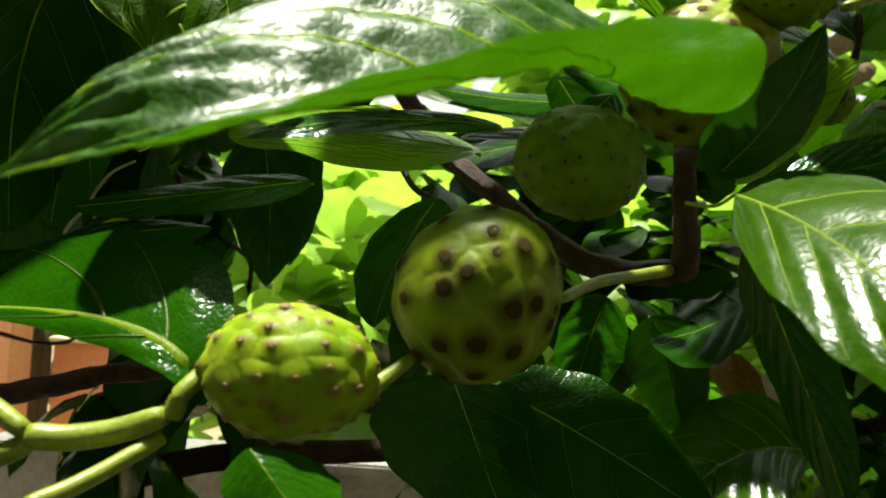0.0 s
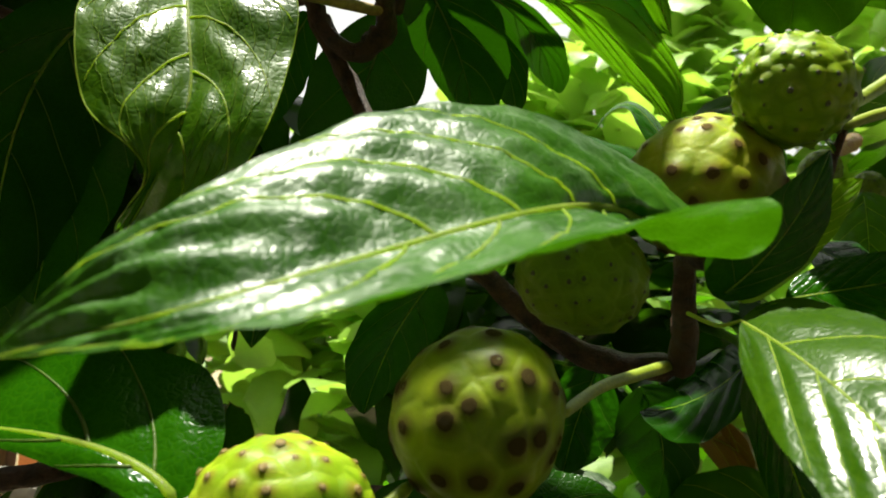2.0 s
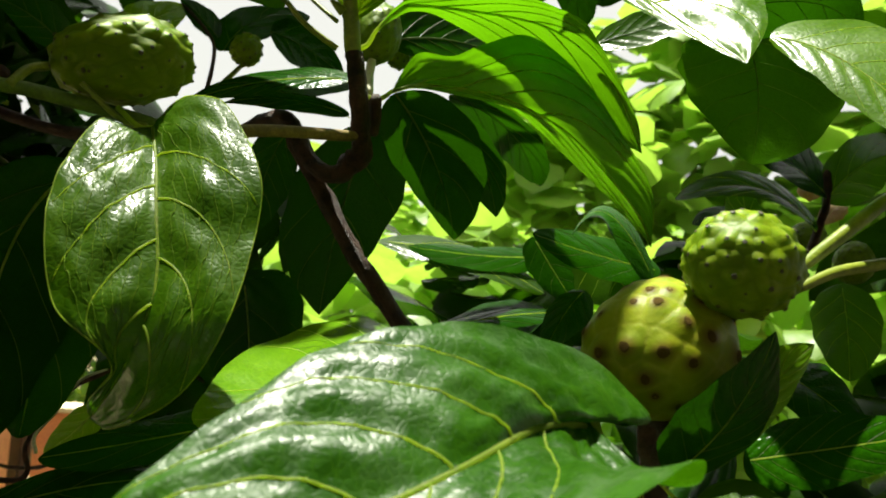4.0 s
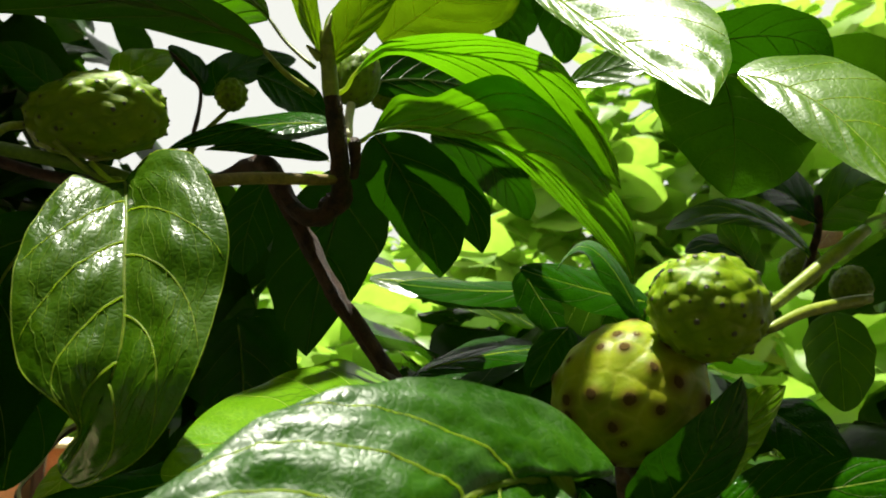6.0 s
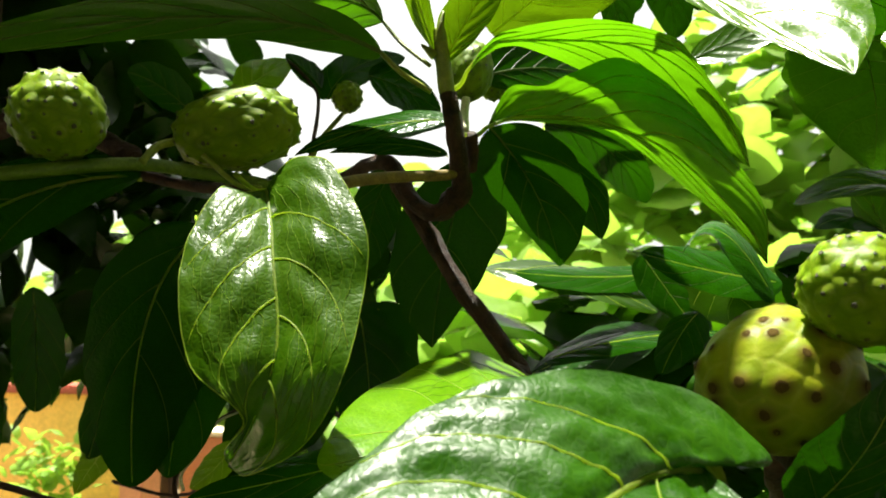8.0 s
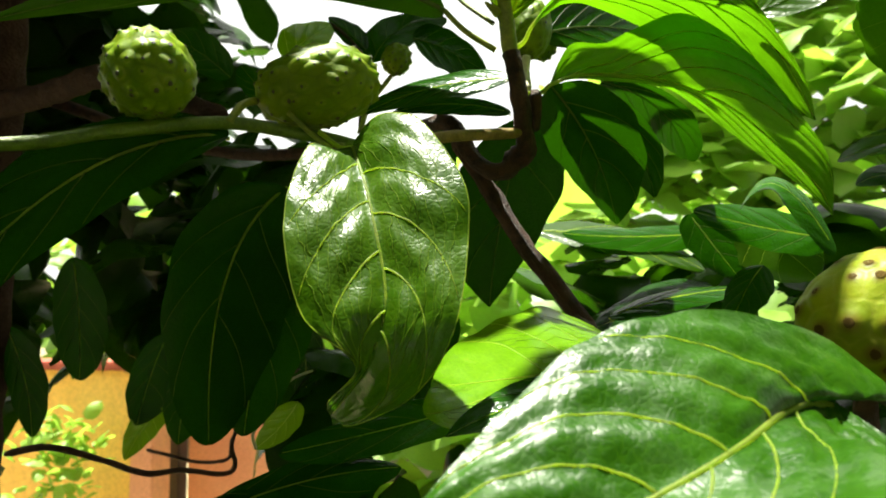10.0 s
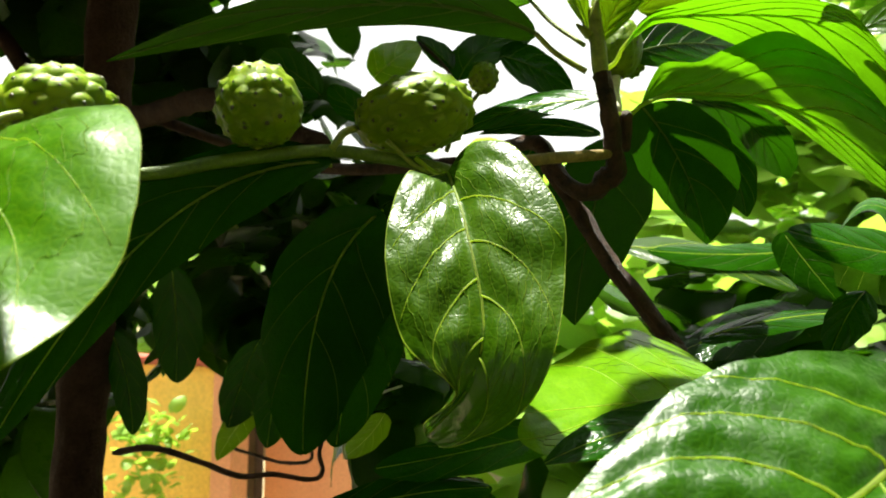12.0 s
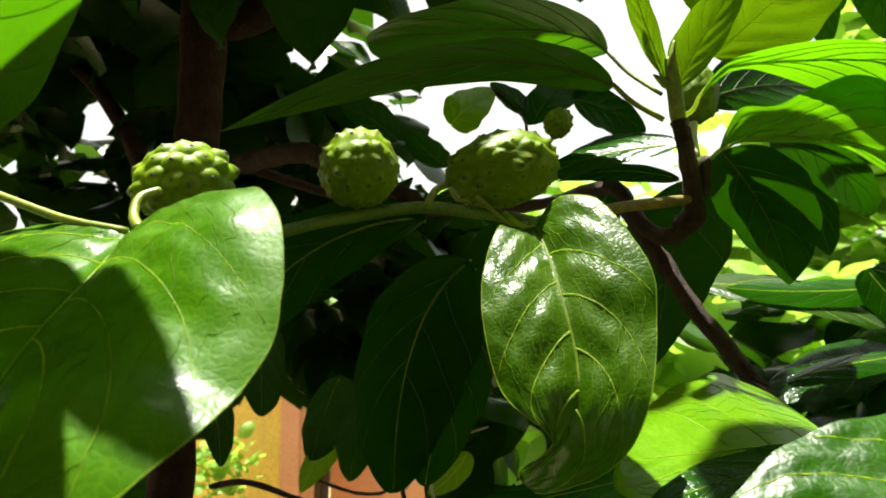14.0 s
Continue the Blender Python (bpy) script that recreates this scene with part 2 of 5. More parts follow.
EYES = {
    "spotted": plain_material("eye_brown", (0.030, 0.020, 0.004), (0.060, 0.042, 0.008), 160.0, 0.8, 0.4, 0.0006, spec=0.1),
    "ripening": plain_material("eye_rust", (0.045, 0.028, 0.004), (0.11, 0.070, 0.010), 160.0, 0.8, 0.4, 0.0006, spec=0.1),
    "green": plain_material("eye_speck", (0.012, 0.012, 0.005), (0.05, 0.04, 0.01), 150.0, 0.5, 0.4, 0.0006),
    "warty": plain_material("eye_tan", (0.10, 0.07, 0.012), (0.22, 0.14, 0.02), 150.0, 0.5, 0.4, 0.0006),
    "eyed": plain_material("eye_dark", (0.018, 0.018, 0.004), (0.08, 0.075, 0.014), 260.0, 0.5, 0.4, 0.0006),
    "knobbly": plain_material("eye_black", (0.015, 0.013, 0.005), (0.14, 0.15, 0.02), 200.0, 0.45, 0.4, 0.0006),
}
# earth made pale so that it reflects sun onto the walls
SOIL = plain_material("bounce_earth", (0.17, 0.135, 0.07), (0.32, 0.26, 0.15), 1.2, 0.95, 0.8, 0.03)
OCHRE = plain_material("ochre_plaster", (0.80, 0.46, 0.08), (0.88, 0.55, 0.12), 1.5, 0.85, 0.3, 0.004, fine=30.0)
SALMON = plain_material("terracotta_plaster", (0.62, 0.25, 0.13), (0.72, 0.33, 0.18), 2.0, 0.85, 0.3, 0.004, fine=30.0)
CREAM = plain_material("cream_plaster", (0.70, 0.60, 0.38), (0.78, 0.70, 0.48), 2.0, 0.85, 0.3, 0.004, fine=30.0)
RED_TILE = plain_material("red_roof_tile", (0.30, 0.055, 0.03), (0.42, 0.10, 0.05), 6.0, 0.8, 0.5, 0.01)
CONCRETE = plain_material("grey_concrete", (0.13, 0.125, 0.11), (0.24, 0.23, 0.21), 5.0, 0.9, 0.5, 0.01)
DARK_WOOD = plain_material("dark_window_wood", (0.03, 0.02, 0.015), (0.06, 0.04, 0.03), 12.0, 0.7, 0.4, 0.003)


# ---- makers ----
def part(name, bm, material, parent=None, label="", smooth=True):
    me = bpy.data.meshes.new(name)
    bm.to_mesh(me)
    bm.free()
    me.materials.append(material)
    if smooth:
        me.polygons.foreach_set("use_smooth", [True] * len(me.polygons))
    ob = new(name, me)
    ob.parent = parent
    if label:
        tagged(ob, label)
    return ob


def mesh_part(name, verts, faces, material, parent=None, label="", smooth=True):
    me = bpy.data.meshes.new(name)
    me.from_pydata([tuple(v) for v in verts], [], faces)
    me.materials.append(material)
    if smooth:
        me.polygons.foreach_set("use_smooth", [True] * len(me.polygons))
    ob = new(name, me)
    ob.parent = parent
    if label:
        tagged(ob, label)
    return ob


def smooth_path(points, steps=6):
    """Catmull-Rom through the points."""
    p = [Vector(q) for q in points]
    p = [2 * p[0] - p[1]] + p + [2 * p[-1] - p[-2]]
    out = []
    for i in range(1, len(p) - 2):
        a, b, c, d = p[i - 1:i + 3]
        for k in range(steps):
            t = k / steps
            out.append(0.5 * (2 * b + (c - a) * t + (2 * a - 5 * b + 4 * c - d) * t * t + (3 * b - a - 3 * c + d) * t ** 3))
    return out + [p[-2]]


def tube_mesh(path, r0, r1, sides=8, rough=0.0, seed=0):
    verts, faces = [], []
    n = len(path)
    up = Vector((0.31, 0.2, 0.93))
    for i, q in enumerate(path):
        tan = (path[min(i + 1, n - 1)] - path[max(i - 1, 0)]).normalized()
        a = tan.cross(up)
        a = (a if a.length > 1e-3 else tan.cross(Vector((1, 0, 0)))).normalized()
        b = tan.cross(a)
        r = r0 + (r1 - r0) * i / (n - 1)
        if rough:
            near = min(i, n - 1 - i)
            r *= ((0.55, 1.12, 1.10, 1.04) if rough > 0.2 else (0.80, 0.95, 1.0, 1.0))[near] if near < 4 and n > 12 else 1.0
        for k in range(sides):
            w = 2 * math.pi * k / sides
            v = a * math.cos(w) + b * math.sin(w)
            rr = r * (1 + rough * noise.noise(q * 60 + v * 1.3 + Vector((seed, 0, 0))))
            verts.append(q + v * rr)
    for i in range(n - 1):
        for k in range(sides):
            faces.append((i * sides + k, i * sides + (k + 1) % sides, (i + 1) * sides + (k + 1) % sides, (i + 1) * sides + k))
    faces.append(tuple(range(sides))[::-1])
    faces.append(tuple((n - 1) * sides + k for k in range(sides)))
    return verts, faces


def ridge_mesh(line, r0, r1):
    """A raised vein along the underside; line holds (point, up) pairs of the blade."""
    verts, faces = [], []
    n = len(line)
    for i, (q, up) in enumerate(line):
        tan = (line[min(i + 1, n - 1)][0] - line[max(i - 1, 0)][0]).normalized()
        side = tan.cross(up).normalized()
        r = r0 + (r1 - r0) * i / (n - 1)
        verts += [q - side * r - up * 0.0001, q - side * 0.6 * r - up * r * 0.7, q - up * r, q + side * 0.6 * r - up * r * 0.7, q + side * r - up * 0.0001]
    for i in range(n - 1):
        faces += [(i * 5 + k, i * 5 + k + 1, i * 5 + k + 6, i * 5 + k + 5) for k in range(4)]
    return verts, faces


def with_shoot(name, label, category):
    """Starts a shoot; the leaves and stems that follow belong to it."""
    global shoot
    shoot = tagged(new(name), label, category, group="noni branches")


def branch(name, points, r0, r1, material, label=""):
    """A stem of the current shoot; its ends swell into nodes and close in a dome."""
    v, f = tube_mesh(smooth_path(points), r0, r1, 12, 0.35 if material is BARK else 0.06)
    return mesh_part(name, v, f, material, shoot, label)


class Blade:
    """A leaf surface over s (base to tip) and u (-1 left edge to 1 right edge)."""

    def __init__(self, base, mid, tip, left, right, p=0.5, q=0.65, curl=0.08, quilt=0.0004, veins=6, lobe=(0.0, 0.0), ears=(None, None), ear_fall=(2.2, 5.0), wave=0.035, sweep=0.30, seed=0):
        self.b, self.t = Vector(base), Vector(tip)
        self.c = 2 * Vector(mid) - (self.b + self.t) / 2
        self.mid_t = (self.t - self.b).normalized()
        self.sides = (Vector(left) - Vector(mid), Vector(right) - Vector(mid))
        self.p, self.q, self.curl, self.quilt, self.veins, self.lobe, self.wave, self.sweep = p, q, curl, quilt, veins, lobe, wave, sweep
        self.ear_fall = ear_fall
        self.ears = [Vector(e) if e else None for e in ears]
        self.norm = 0.5 ** p * 0.5 ** q
        self.length = (self.t - self.b).length
        self.seed = seed
        self.reach = 1.05 - self.sweep * 0.75
        self.span = 0.5 * (self.sides[0].length + self.sides[1].length)

    def rib(self, s):
        return self.b * (1 - s) ** 2 + self.c * 2 * s * (1 - s) + self.t * s * s

    def tangent(self, s):
        return ((self.c - self.b) * (1 - s) + (self.t - self.c) * s).normalized()

    def vein_shift(self, au):
        return self.sweep * au ** 1.2

    def at(self, s, u):
        tan = self.tangent(s)
        turn = self.mid_t.rotation_difference(tan)
        k = 0 if u < 0 else 1
        side = turn @ self.sides[k]
        right = turn @ (self.sides[1] - self.sides[0])
        up = right.cross(tan).normalized()
        au = abs(u)
        s1 = min(max(s, 0.0), 1.0)
        w = (s1 ** self.p * (1 - s1) ** self.q) / self.norm
        w *= 1 + 0.03 * math.sin(s * 23 + self.seed * 1.7 + k * 2)
        pos = self.rib(s) + side * (w * au)
        pos -= tan * (self.lobe[k] * self.span * au ** 1.5 * (1 - s) ** 3)
        if self.ears[k]:
            pos += self.ears[k] * (au ** 1.4 * (1 - s) ** self.ear_fall[k])
        h = -self.curl * self.span * w * au ** 2
        h += self.wave * self.span * au ** 2 * math.sin(s * 9.5 + self.seed + 2.2 * k) * min(1, 4 * w)
        ph = (s - self.vein_shift(au) + 0.02) / self.reach * (self.veins + 1) + 0.3 * k
        h += self.quilt * (abs(math.sin(math.pi * ph)) ** 1.5) * min(1, au * 5) * (1 - au ** 3) * min(1, 2 * w)
        h += 0.25 * self.quilt * noise.noise(Vector((s * 26, u * 14, self.seed))) * min(1, au * 4)
        return pos + up * h, up


class CurvedBlade(Blade):
    """A leaf surface spanned between a bent midrib and its two margins, each a smooth curve from base to tip."""

    def __init__(self, rib, left, right, veins=4, bulge=(0.0, 0.0), quilt=0.001, sweep=0.30, wave=0.02, seed=0, ripple=0.0):
        self.curves = [self.even(c) for c in (rib, left, right)]
        self.veins, self.bulge, self.quilt, self.sweep, self.wave, self.seed, self.ripple = veins, bulge, quilt, sweep, wave, seed, ripple
        self.length = sum((b - a).length for a, b in zip(self.curves[0], self.curves[0][1:]))
        self.reach = 1.05 - sweep * 0.75
        self.span = 0.5 * max((a - b).length for a, b in zip(self.curves[1], self.curves[2]))

    @staticmethod
    def even(points, n=120):
        path = smooth_path(points, 24)
        far = [0.0]
        for a, b in zip(path, path[1:]):
            far.append(far[-1] + (b - a).length)
        out, k = [], 0
        for i in range(n + 1):
            d = far[-1] * i / n
            while k < len(far) - 2 and far[k + 1] < d:
                k += 1
            out.append(path[k].lerp(path[k + 1], (d - far[k]) / max(far[k + 1] - far[k], 1e-9)))
        return out

    def on(self, k, s):
        c = self.curves[k]
        x = min(max(s, 0.0), 1.0) * (len(c) - 1)
        i = min(int(x), len(c) - 2)
        return c[i].lerp(c[i + 1], x - i)

    def at(self, s, u):
        k, au = (1 if u < 0 else 2), abs(u)
        rib, edge = self.on(0, s), self.on(k, s)
        tan = (self.on(0, s + 0.03) - self.on(0, s - 0.03)).normalized()
        across = self.on(2, s) - self.on(1, s)
        up = across.cross(tan)
        up = up.normalized() if up.length > 1e-9 else Vector((0, 0, 1))
        w = (edge - rib).length
        h = self.bulge[k - 1] * w * 4 * au * (1 - au)
        h += self.wave * w * au ** 2 * math.sin(s * 11 + self.seed + 2.2 * k)
        ph = (s - self.vein_shift(au) + 0.02) / self.reach * (self.veins + 1) + 0.3 * (k - 1)
        fade = min(1, au * 5) * (1 - au ** 3) * min(1, 2 * w / self.span) * min(1, 7 * s)
        h += self.quilt * math.sin(math.pi * ph) ** 2 * fade
        h += self.ripple * noise.noise(Vector((s * 18, u * 8, self.seed))) * min(1, au * 6)
        h += 0.35 * self.quilt * noise.noise(Vector((s * 26, u * 14, self.seed))) * min(1, au * 4)
        return rib.lerp(edge, au) + up * h, up


def leaf(base, mid=None, tip=None, left=None, right=None, look="plain", veins=6, stalk=None, rib=1.0, under=False, ladder=0, rim=False, **shape):
    """A noni leaf of the current shoot with its midrib and side veins. With no mid, base is the whole midrib and left and right are margins."""
    global leaf_count
    leaf_count += 1
    if mid is None:
        bl = CurvedBlade(base, left, right, veins=veins, seed=leaf_count * 0.73, **shape)
    else:
        bl = Blade(base, mid, tip, left, right, veins=veins, seed=leaf_count * 0.73, **shape)
    ns, nu = 76, 18
    us = [math.copysign(abs(j / nu) ** 0.9, j) for j in range(-nu, nu + 1)]
    ss = [0.002 + 0.996 * (i / ns) ** 1.15 for i in range(ns + 1)]
    verts = [bl.at(s, u)[0] for s in ss for u in us]
    m = len(us)
    faces = [(i * m + j, i * m + j + 1, (i + 1) * m + j + 1, (i + 1) * m + j) for i in range(ns) for j in range(m - 1)]
    mat = {"plain": LEAF, "midtone": LEAF_MID, "wet": LEAF_WET, "hanging": LEAF_HANG, "broad": LEAF_BROAD, "pale": LEAF_PALE, "arching": LEAF_ARCH, "sunlit": LEAF_LIT, "dead": LEAF_DEAD}[look]
    words = {"plain": "dark glossy green leaf", "midtone": "deep green leaf with thin pale veins", "wet": "broad rain-wet green leaf with pale veins", "broad": "broad sunlit wet green leaf", "arching": "long arching translucent green leaf with pale veins", "pale": "pale shining green leaf in full sun", "hanging": "broad hanging glossy green leaf with yellow midrib", "sunlit": "glossy green leaf with pale veins, sunlight lifted into its colour", "dead": "withered yellow-brown leaf"}[look]
    ob = mesh_part("leaf", verts, faces, mat, shoot, words)
    vein = VEIN_DARK if look in ("plain", "midtone") and (under or look == "plain") else VEIN_UNDER if under else VEIN
    # midrib, with the stalk where it shows
    path = [bl.at(s, 0)[0] for s in [i / 16 * 0.985 for i in range(17)]]
    if not stalk:
        path[0] = path[0] - bl.at(0.0, 0)[1] * 0.003
    if stalk and under:
        v, f = tube_mesh(smooth_path([Vector(stalk), (Vector(stalk) * 0.4 + path[0] * 0.6) - Vector((0, 0, 0.004)), path[0]], 4), 0.0015 * bl.length / 0.2, 0.0013 * bl.length / 0.2, 6)
        mesh_part("leaf_stalk", v, f, GREEN_STEM, ob, "pale green leaf stalk")
        stalk = None
    if stalk:
        path = smooth_path([Vector(stalk), (Vector(stalk) * 0.4 + path[0] * 0.6) - Vector((0, 0, 0.004)), path[0]], 4)[:-1] + path
    size = bl.length / 0.2
    if under and not stalk:
        v, f = ridge_mesh([bl.at(i / 16 * 0.985, 0) for i in range(17)], 0.0014 * size * rib, 0.0003 * size)
    else:
        v, f = tube_mesh(path, 0.00105 * size * rib, 0.0003 * size, 8)
    mesh_part("midrib", v, f, VEIN if vein is VEIN_DARK and not under else vein, ob, "pale yellow-green midrib")
    for i in range(1, veins + 1):
        for k in (-1, 1):
            s0 = (i - (0.3 if k > 0 else 0.0)) / (veins + 1) * bl.reach - 0.02
            line = []
            for j in range(31):
                a = j / 30 * 0.96
                s = s0 + bl.vein_shift(a)
                if s > 0.985 or s < 0.01:
                    break
                line.append(bl.at(s, k * a))
            if len(line) > 9:
                v, f = ridge_mesh(line, 0.0006 * size * rib, 0.0002 * size * rib) if under else tube_mesh([q + up * 0.00015 for q, up in line], 0.00038 * size * rib, 0.00018 * size, 6)
                mesh_part("side_vein", v, f, vein, ob)
    # thin cross veins between the side veins
    for i in range(0, veins if ladder else 0):
        for k in (-1, 1):
            for j in range(ladder):
                a = 0.14 + 0.72 * (j + 0.5 + 0.3 * math.sin(7.1 * j + 3 * i + k)) / ladder
                line = []
                for w in range(13):
                    r = w / 12
                    aa = a + 0.03 * math.sin(5 * r + 2 * j + i) + 0.012 * math.sin(17 * r + 5 * j + k)
                    s = (i + r - (0.3 if k > 0 else 0.0)) / (veins + 1) * bl.reach - 0.02 + bl.vein_shift(aa)
                    if 0.03 < s < 0.97:
                        line.append(bl.at(s, k * aa)[0] + bl.at(s, k * aa)[1] * 0.0001)
                if len(line) > 3:
                    v, f = tube_mesh(line, 0.00021 * size, 0.00016 * size, 4)
                    mesh_part("cross_vein", v, f, VEIN_NET, ob)
    # thin pale rim of the blade
    for k in (-1, 1) if rim else ():
        v, f = tube_mesh([bl.at(i / 60, k)[0] for i in range(2, 59)], 0.00034 * size, 0.00030 * size, 5)
        mesh_part("leaf_rim", v, f, VEIN, ob, "thin pale leaf edge")
    return ob


leaf_count = 0


def eye_mesh(name, kind):
    """A small eye: a low rim round a sunken scar."""
    verts, faces = [], []
    flat = [(0, 0.03), (0.45, 0.03), (0.8, 0.03), (1.0, -0.04)]
    prof = {"spotted": flat, "ripening": flat, "warty": [(0, 0.3), (0.4, 0.3), (0.75, 0.3), (1.0, 0.0)], "knobbly": [(0, 0.55), (0.4, 0.50), (0.75, 0.35), (1.0, 0.0)]}.get(kind, [(0, 0.18), (0.45, 0.2), (0.75, 0.34), (1.0, 0.0)])
    n = 9
    for r, h in prof[1:]:
        for k in range(n):
            a = 2 * math.pi * k / n
            verts.append((r * math.cos(a) * (1 + 0.12 * math.sin(3 * a + 1)), r * math.sin(a), h))
    verts.append((0, 0, prof[0][1]))
    for ring in range(2):
        for k in range(n):
            faces.append((ring * n + k, (ring + 1) * n + k, (ring + 1) * n + (k + 1) % n, ring * n + (k + 1) % n))
    faces += [(3 * n, k, (k + 1) % n) for k in range(n)]
    me = bpy.data.meshes.new(name)
    me.from_pydata(verts, [], faces)
    me.polygons.foreach_set("use_smooth", [True] * len(me.polygons))
    me.materials.append(EYES[kind])
    return me


def fruit(centre, axis, half_length, half_width, kind, label, seed):
    """A noni fruit: polygonal segments, each with an eye. axis runs from the stalk to the far end."""
    rng = np.random.default_rng(seed)
    count = {"spotted": 58, "ripening": 66, "green": 96, "warty": 72, "eyed": 88, "knobbly": 62}[kind]
    eye_r = {"spotted": 0.10, "ripening": 0.075, "green": 0.042, "warty": 0.07, "eyed": 0.050, "knobbly": 0.075}[kind]
    knob = {"spotted": 0.030, "ripening": 0.036, "green": 0.030, "warty": 0.045, "eyed": 0.058, "knobbly": 0.11}[kind]
    i = np.arange(count) + 0.5
    zz = 1 - 2 * i / count
    th = i * math.pi * (1 + 5 ** 0.5)
    pts = np.stack([np.sqrt(1 - zz ** 2) * np.cos(th), np.sqrt(1 - zz ** 2) * np.sin(th), zz], 1) + rng.normal(0, 0.075, (count, 3))
    pts /= np.linalg.norm(pts, axis=1, keepdims=True)
    size = rng.uniform(0.6, 1.25, count)
    ph = rng.uniform(0, 6, 3)
    cell = math.sqrt(4 * math.pi / count) / 2

    def relief(dirs):
        d = np.arccos(np.clip(dirs @ pts.T, -1, 1))
        order = np.argsort(d, 1)[:, :2]
        d1, d2 = np.take_along_axis(d, order, 1).T
        seam = np.clip(1 - (d2 - d1) / (0.30 * cell), 0, 1)
        e = eye_r * size[order[:, 0]]
        halo = np.exp(-((d1 - 2.1 * e) / (0.38 * e)) ** 2) if kind in ("green", "eyed") else np.clip(1.7 - d1 / (1.3 * e), 0, 1)
        cone = np.clip(1 - d1 / (1.15 * cell), 0, 1)
        h = knob * (1.3 * cone ** 1.2 if kind != "knobbly" else cone * (2 - cone)) * size[order[:, 0]] - 0.014 * seam ** 2
        h += 0.012 * np.sin(8.3 * dirs[:, 0] + ph[1]) * np.sin(7.7 * dirs[:, 1] + ph[2]) * np.sin(8.9 * dirs[:, 2] + ph[0])
        h += 0.017 * np.sin(2.6 * dirs[:, 0] + ph[0]) * np.sin(2.5 * dirs[:, 1] + ph[1]) + 0.015 * np.sin(4 * dirs[:, 2] + ph[2])
        co = dirs * (1 + h)[:, None] * half_width
        co[:, 2] *= half_length / half_width
        return co, halo, seam

    bm = bmesh.new()
    bmesh.ops.create_icosphere(bm, subdivisions=6 if half_length > 0.02 else 5, radius=1)
    dirs = np.array([v.co[:] for v in bm.verts])
    dirs /= np.linalg.norm(dirs, axis=1, keepdims=True)
    co, halo, seam = relief(dirs)
    for v, q in zip(bm.verts, co):
        v.co = q
    z = Vector(axis).normalized()
    thing = tagged(new("noni_fruit"), label, "fruit", group="noni fruits")
    thing.matrix_world = Matrix.Translation(centre) @ z.to_track_quat("Z", "Y").to_matrix().to_4x4()
    body = part("body", bm, SKINS[kind], thing)
    for nm, val in (("eye", halo), ("seam", seam)):
        a = body.data.attributes.new(nm, "FLOAT", "POINT")
        a.data.foreach_set("value", val.astype(np.float32))
    me = eye_mesh("eye", kind)
    places = relief(pts)[0]
    for k in range(count):
        q = Vector(places[k])
        n = Vector((pts[k][0], pts[k][1], pts[k][2] * half_width / half_length)).normalized()
        eye = new("eye", me)
        r = eye_r * size[k] * half_width
        eye.matrix_world = Matrix.Translation(q - n * 0.0002) @ n.to_track_quat("Z", "Y").to_matrix().to_4x4() @ Matrix.Diagonal((r, r * rng.uniform(0.8, 1.1), r, 1))
        eye.parent = thing
    return thing


def stalk(points, r):
    v, f = tube_mesh(smooth_path(points), r, r * 0.9, 8)
    ob = mesh_part("fruit_stalk", v, f, GREEN_STEM)
    return tagged(ob, "curved green stalk of a noni fruit", "stalk")


def box(bm, x0, x1, y0, y1, z0, z1, bevel=0.0):
    r = bmesh.ops.create_cube(bm, size=1)
    bmesh.ops.scale(bm, vec=(x1 - x0, y1 - y0, z1 - z0), verts=r["verts"])
    bmesh.ops.translate(bm, vec=((x0 + x1) / 2, (y0 + y1) / 2, (z0 + z1) / 2), verts=r["verts"])
    if bevel:
        bmesh.ops.bevel(bm, geom=list({e for v in r["verts"] for e in v.link_edges}), offset=bevel, segments=2, affect="EDGES")


# openings cleared along the camera's sight lines to fit its view: start, end, radius at the start and at the end
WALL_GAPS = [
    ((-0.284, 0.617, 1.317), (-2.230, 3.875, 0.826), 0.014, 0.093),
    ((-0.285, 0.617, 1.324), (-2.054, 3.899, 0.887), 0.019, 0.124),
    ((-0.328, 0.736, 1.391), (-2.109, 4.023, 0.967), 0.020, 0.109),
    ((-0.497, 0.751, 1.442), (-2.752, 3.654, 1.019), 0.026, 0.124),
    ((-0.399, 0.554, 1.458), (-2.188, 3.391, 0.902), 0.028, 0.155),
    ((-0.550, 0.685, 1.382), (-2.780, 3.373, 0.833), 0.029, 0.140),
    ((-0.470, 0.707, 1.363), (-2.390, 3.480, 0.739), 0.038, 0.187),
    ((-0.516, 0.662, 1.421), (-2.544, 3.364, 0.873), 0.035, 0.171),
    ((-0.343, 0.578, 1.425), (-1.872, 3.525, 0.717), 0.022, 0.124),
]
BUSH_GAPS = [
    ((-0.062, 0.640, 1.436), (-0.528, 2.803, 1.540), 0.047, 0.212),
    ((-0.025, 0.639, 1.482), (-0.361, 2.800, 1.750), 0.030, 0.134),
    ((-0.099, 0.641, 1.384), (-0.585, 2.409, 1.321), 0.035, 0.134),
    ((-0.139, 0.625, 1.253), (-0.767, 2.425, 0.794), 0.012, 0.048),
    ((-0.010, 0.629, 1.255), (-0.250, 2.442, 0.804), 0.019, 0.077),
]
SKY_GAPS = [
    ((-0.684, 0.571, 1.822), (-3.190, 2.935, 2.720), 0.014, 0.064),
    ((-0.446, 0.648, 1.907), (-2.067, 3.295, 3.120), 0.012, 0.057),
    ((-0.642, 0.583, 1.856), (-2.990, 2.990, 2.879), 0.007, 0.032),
]
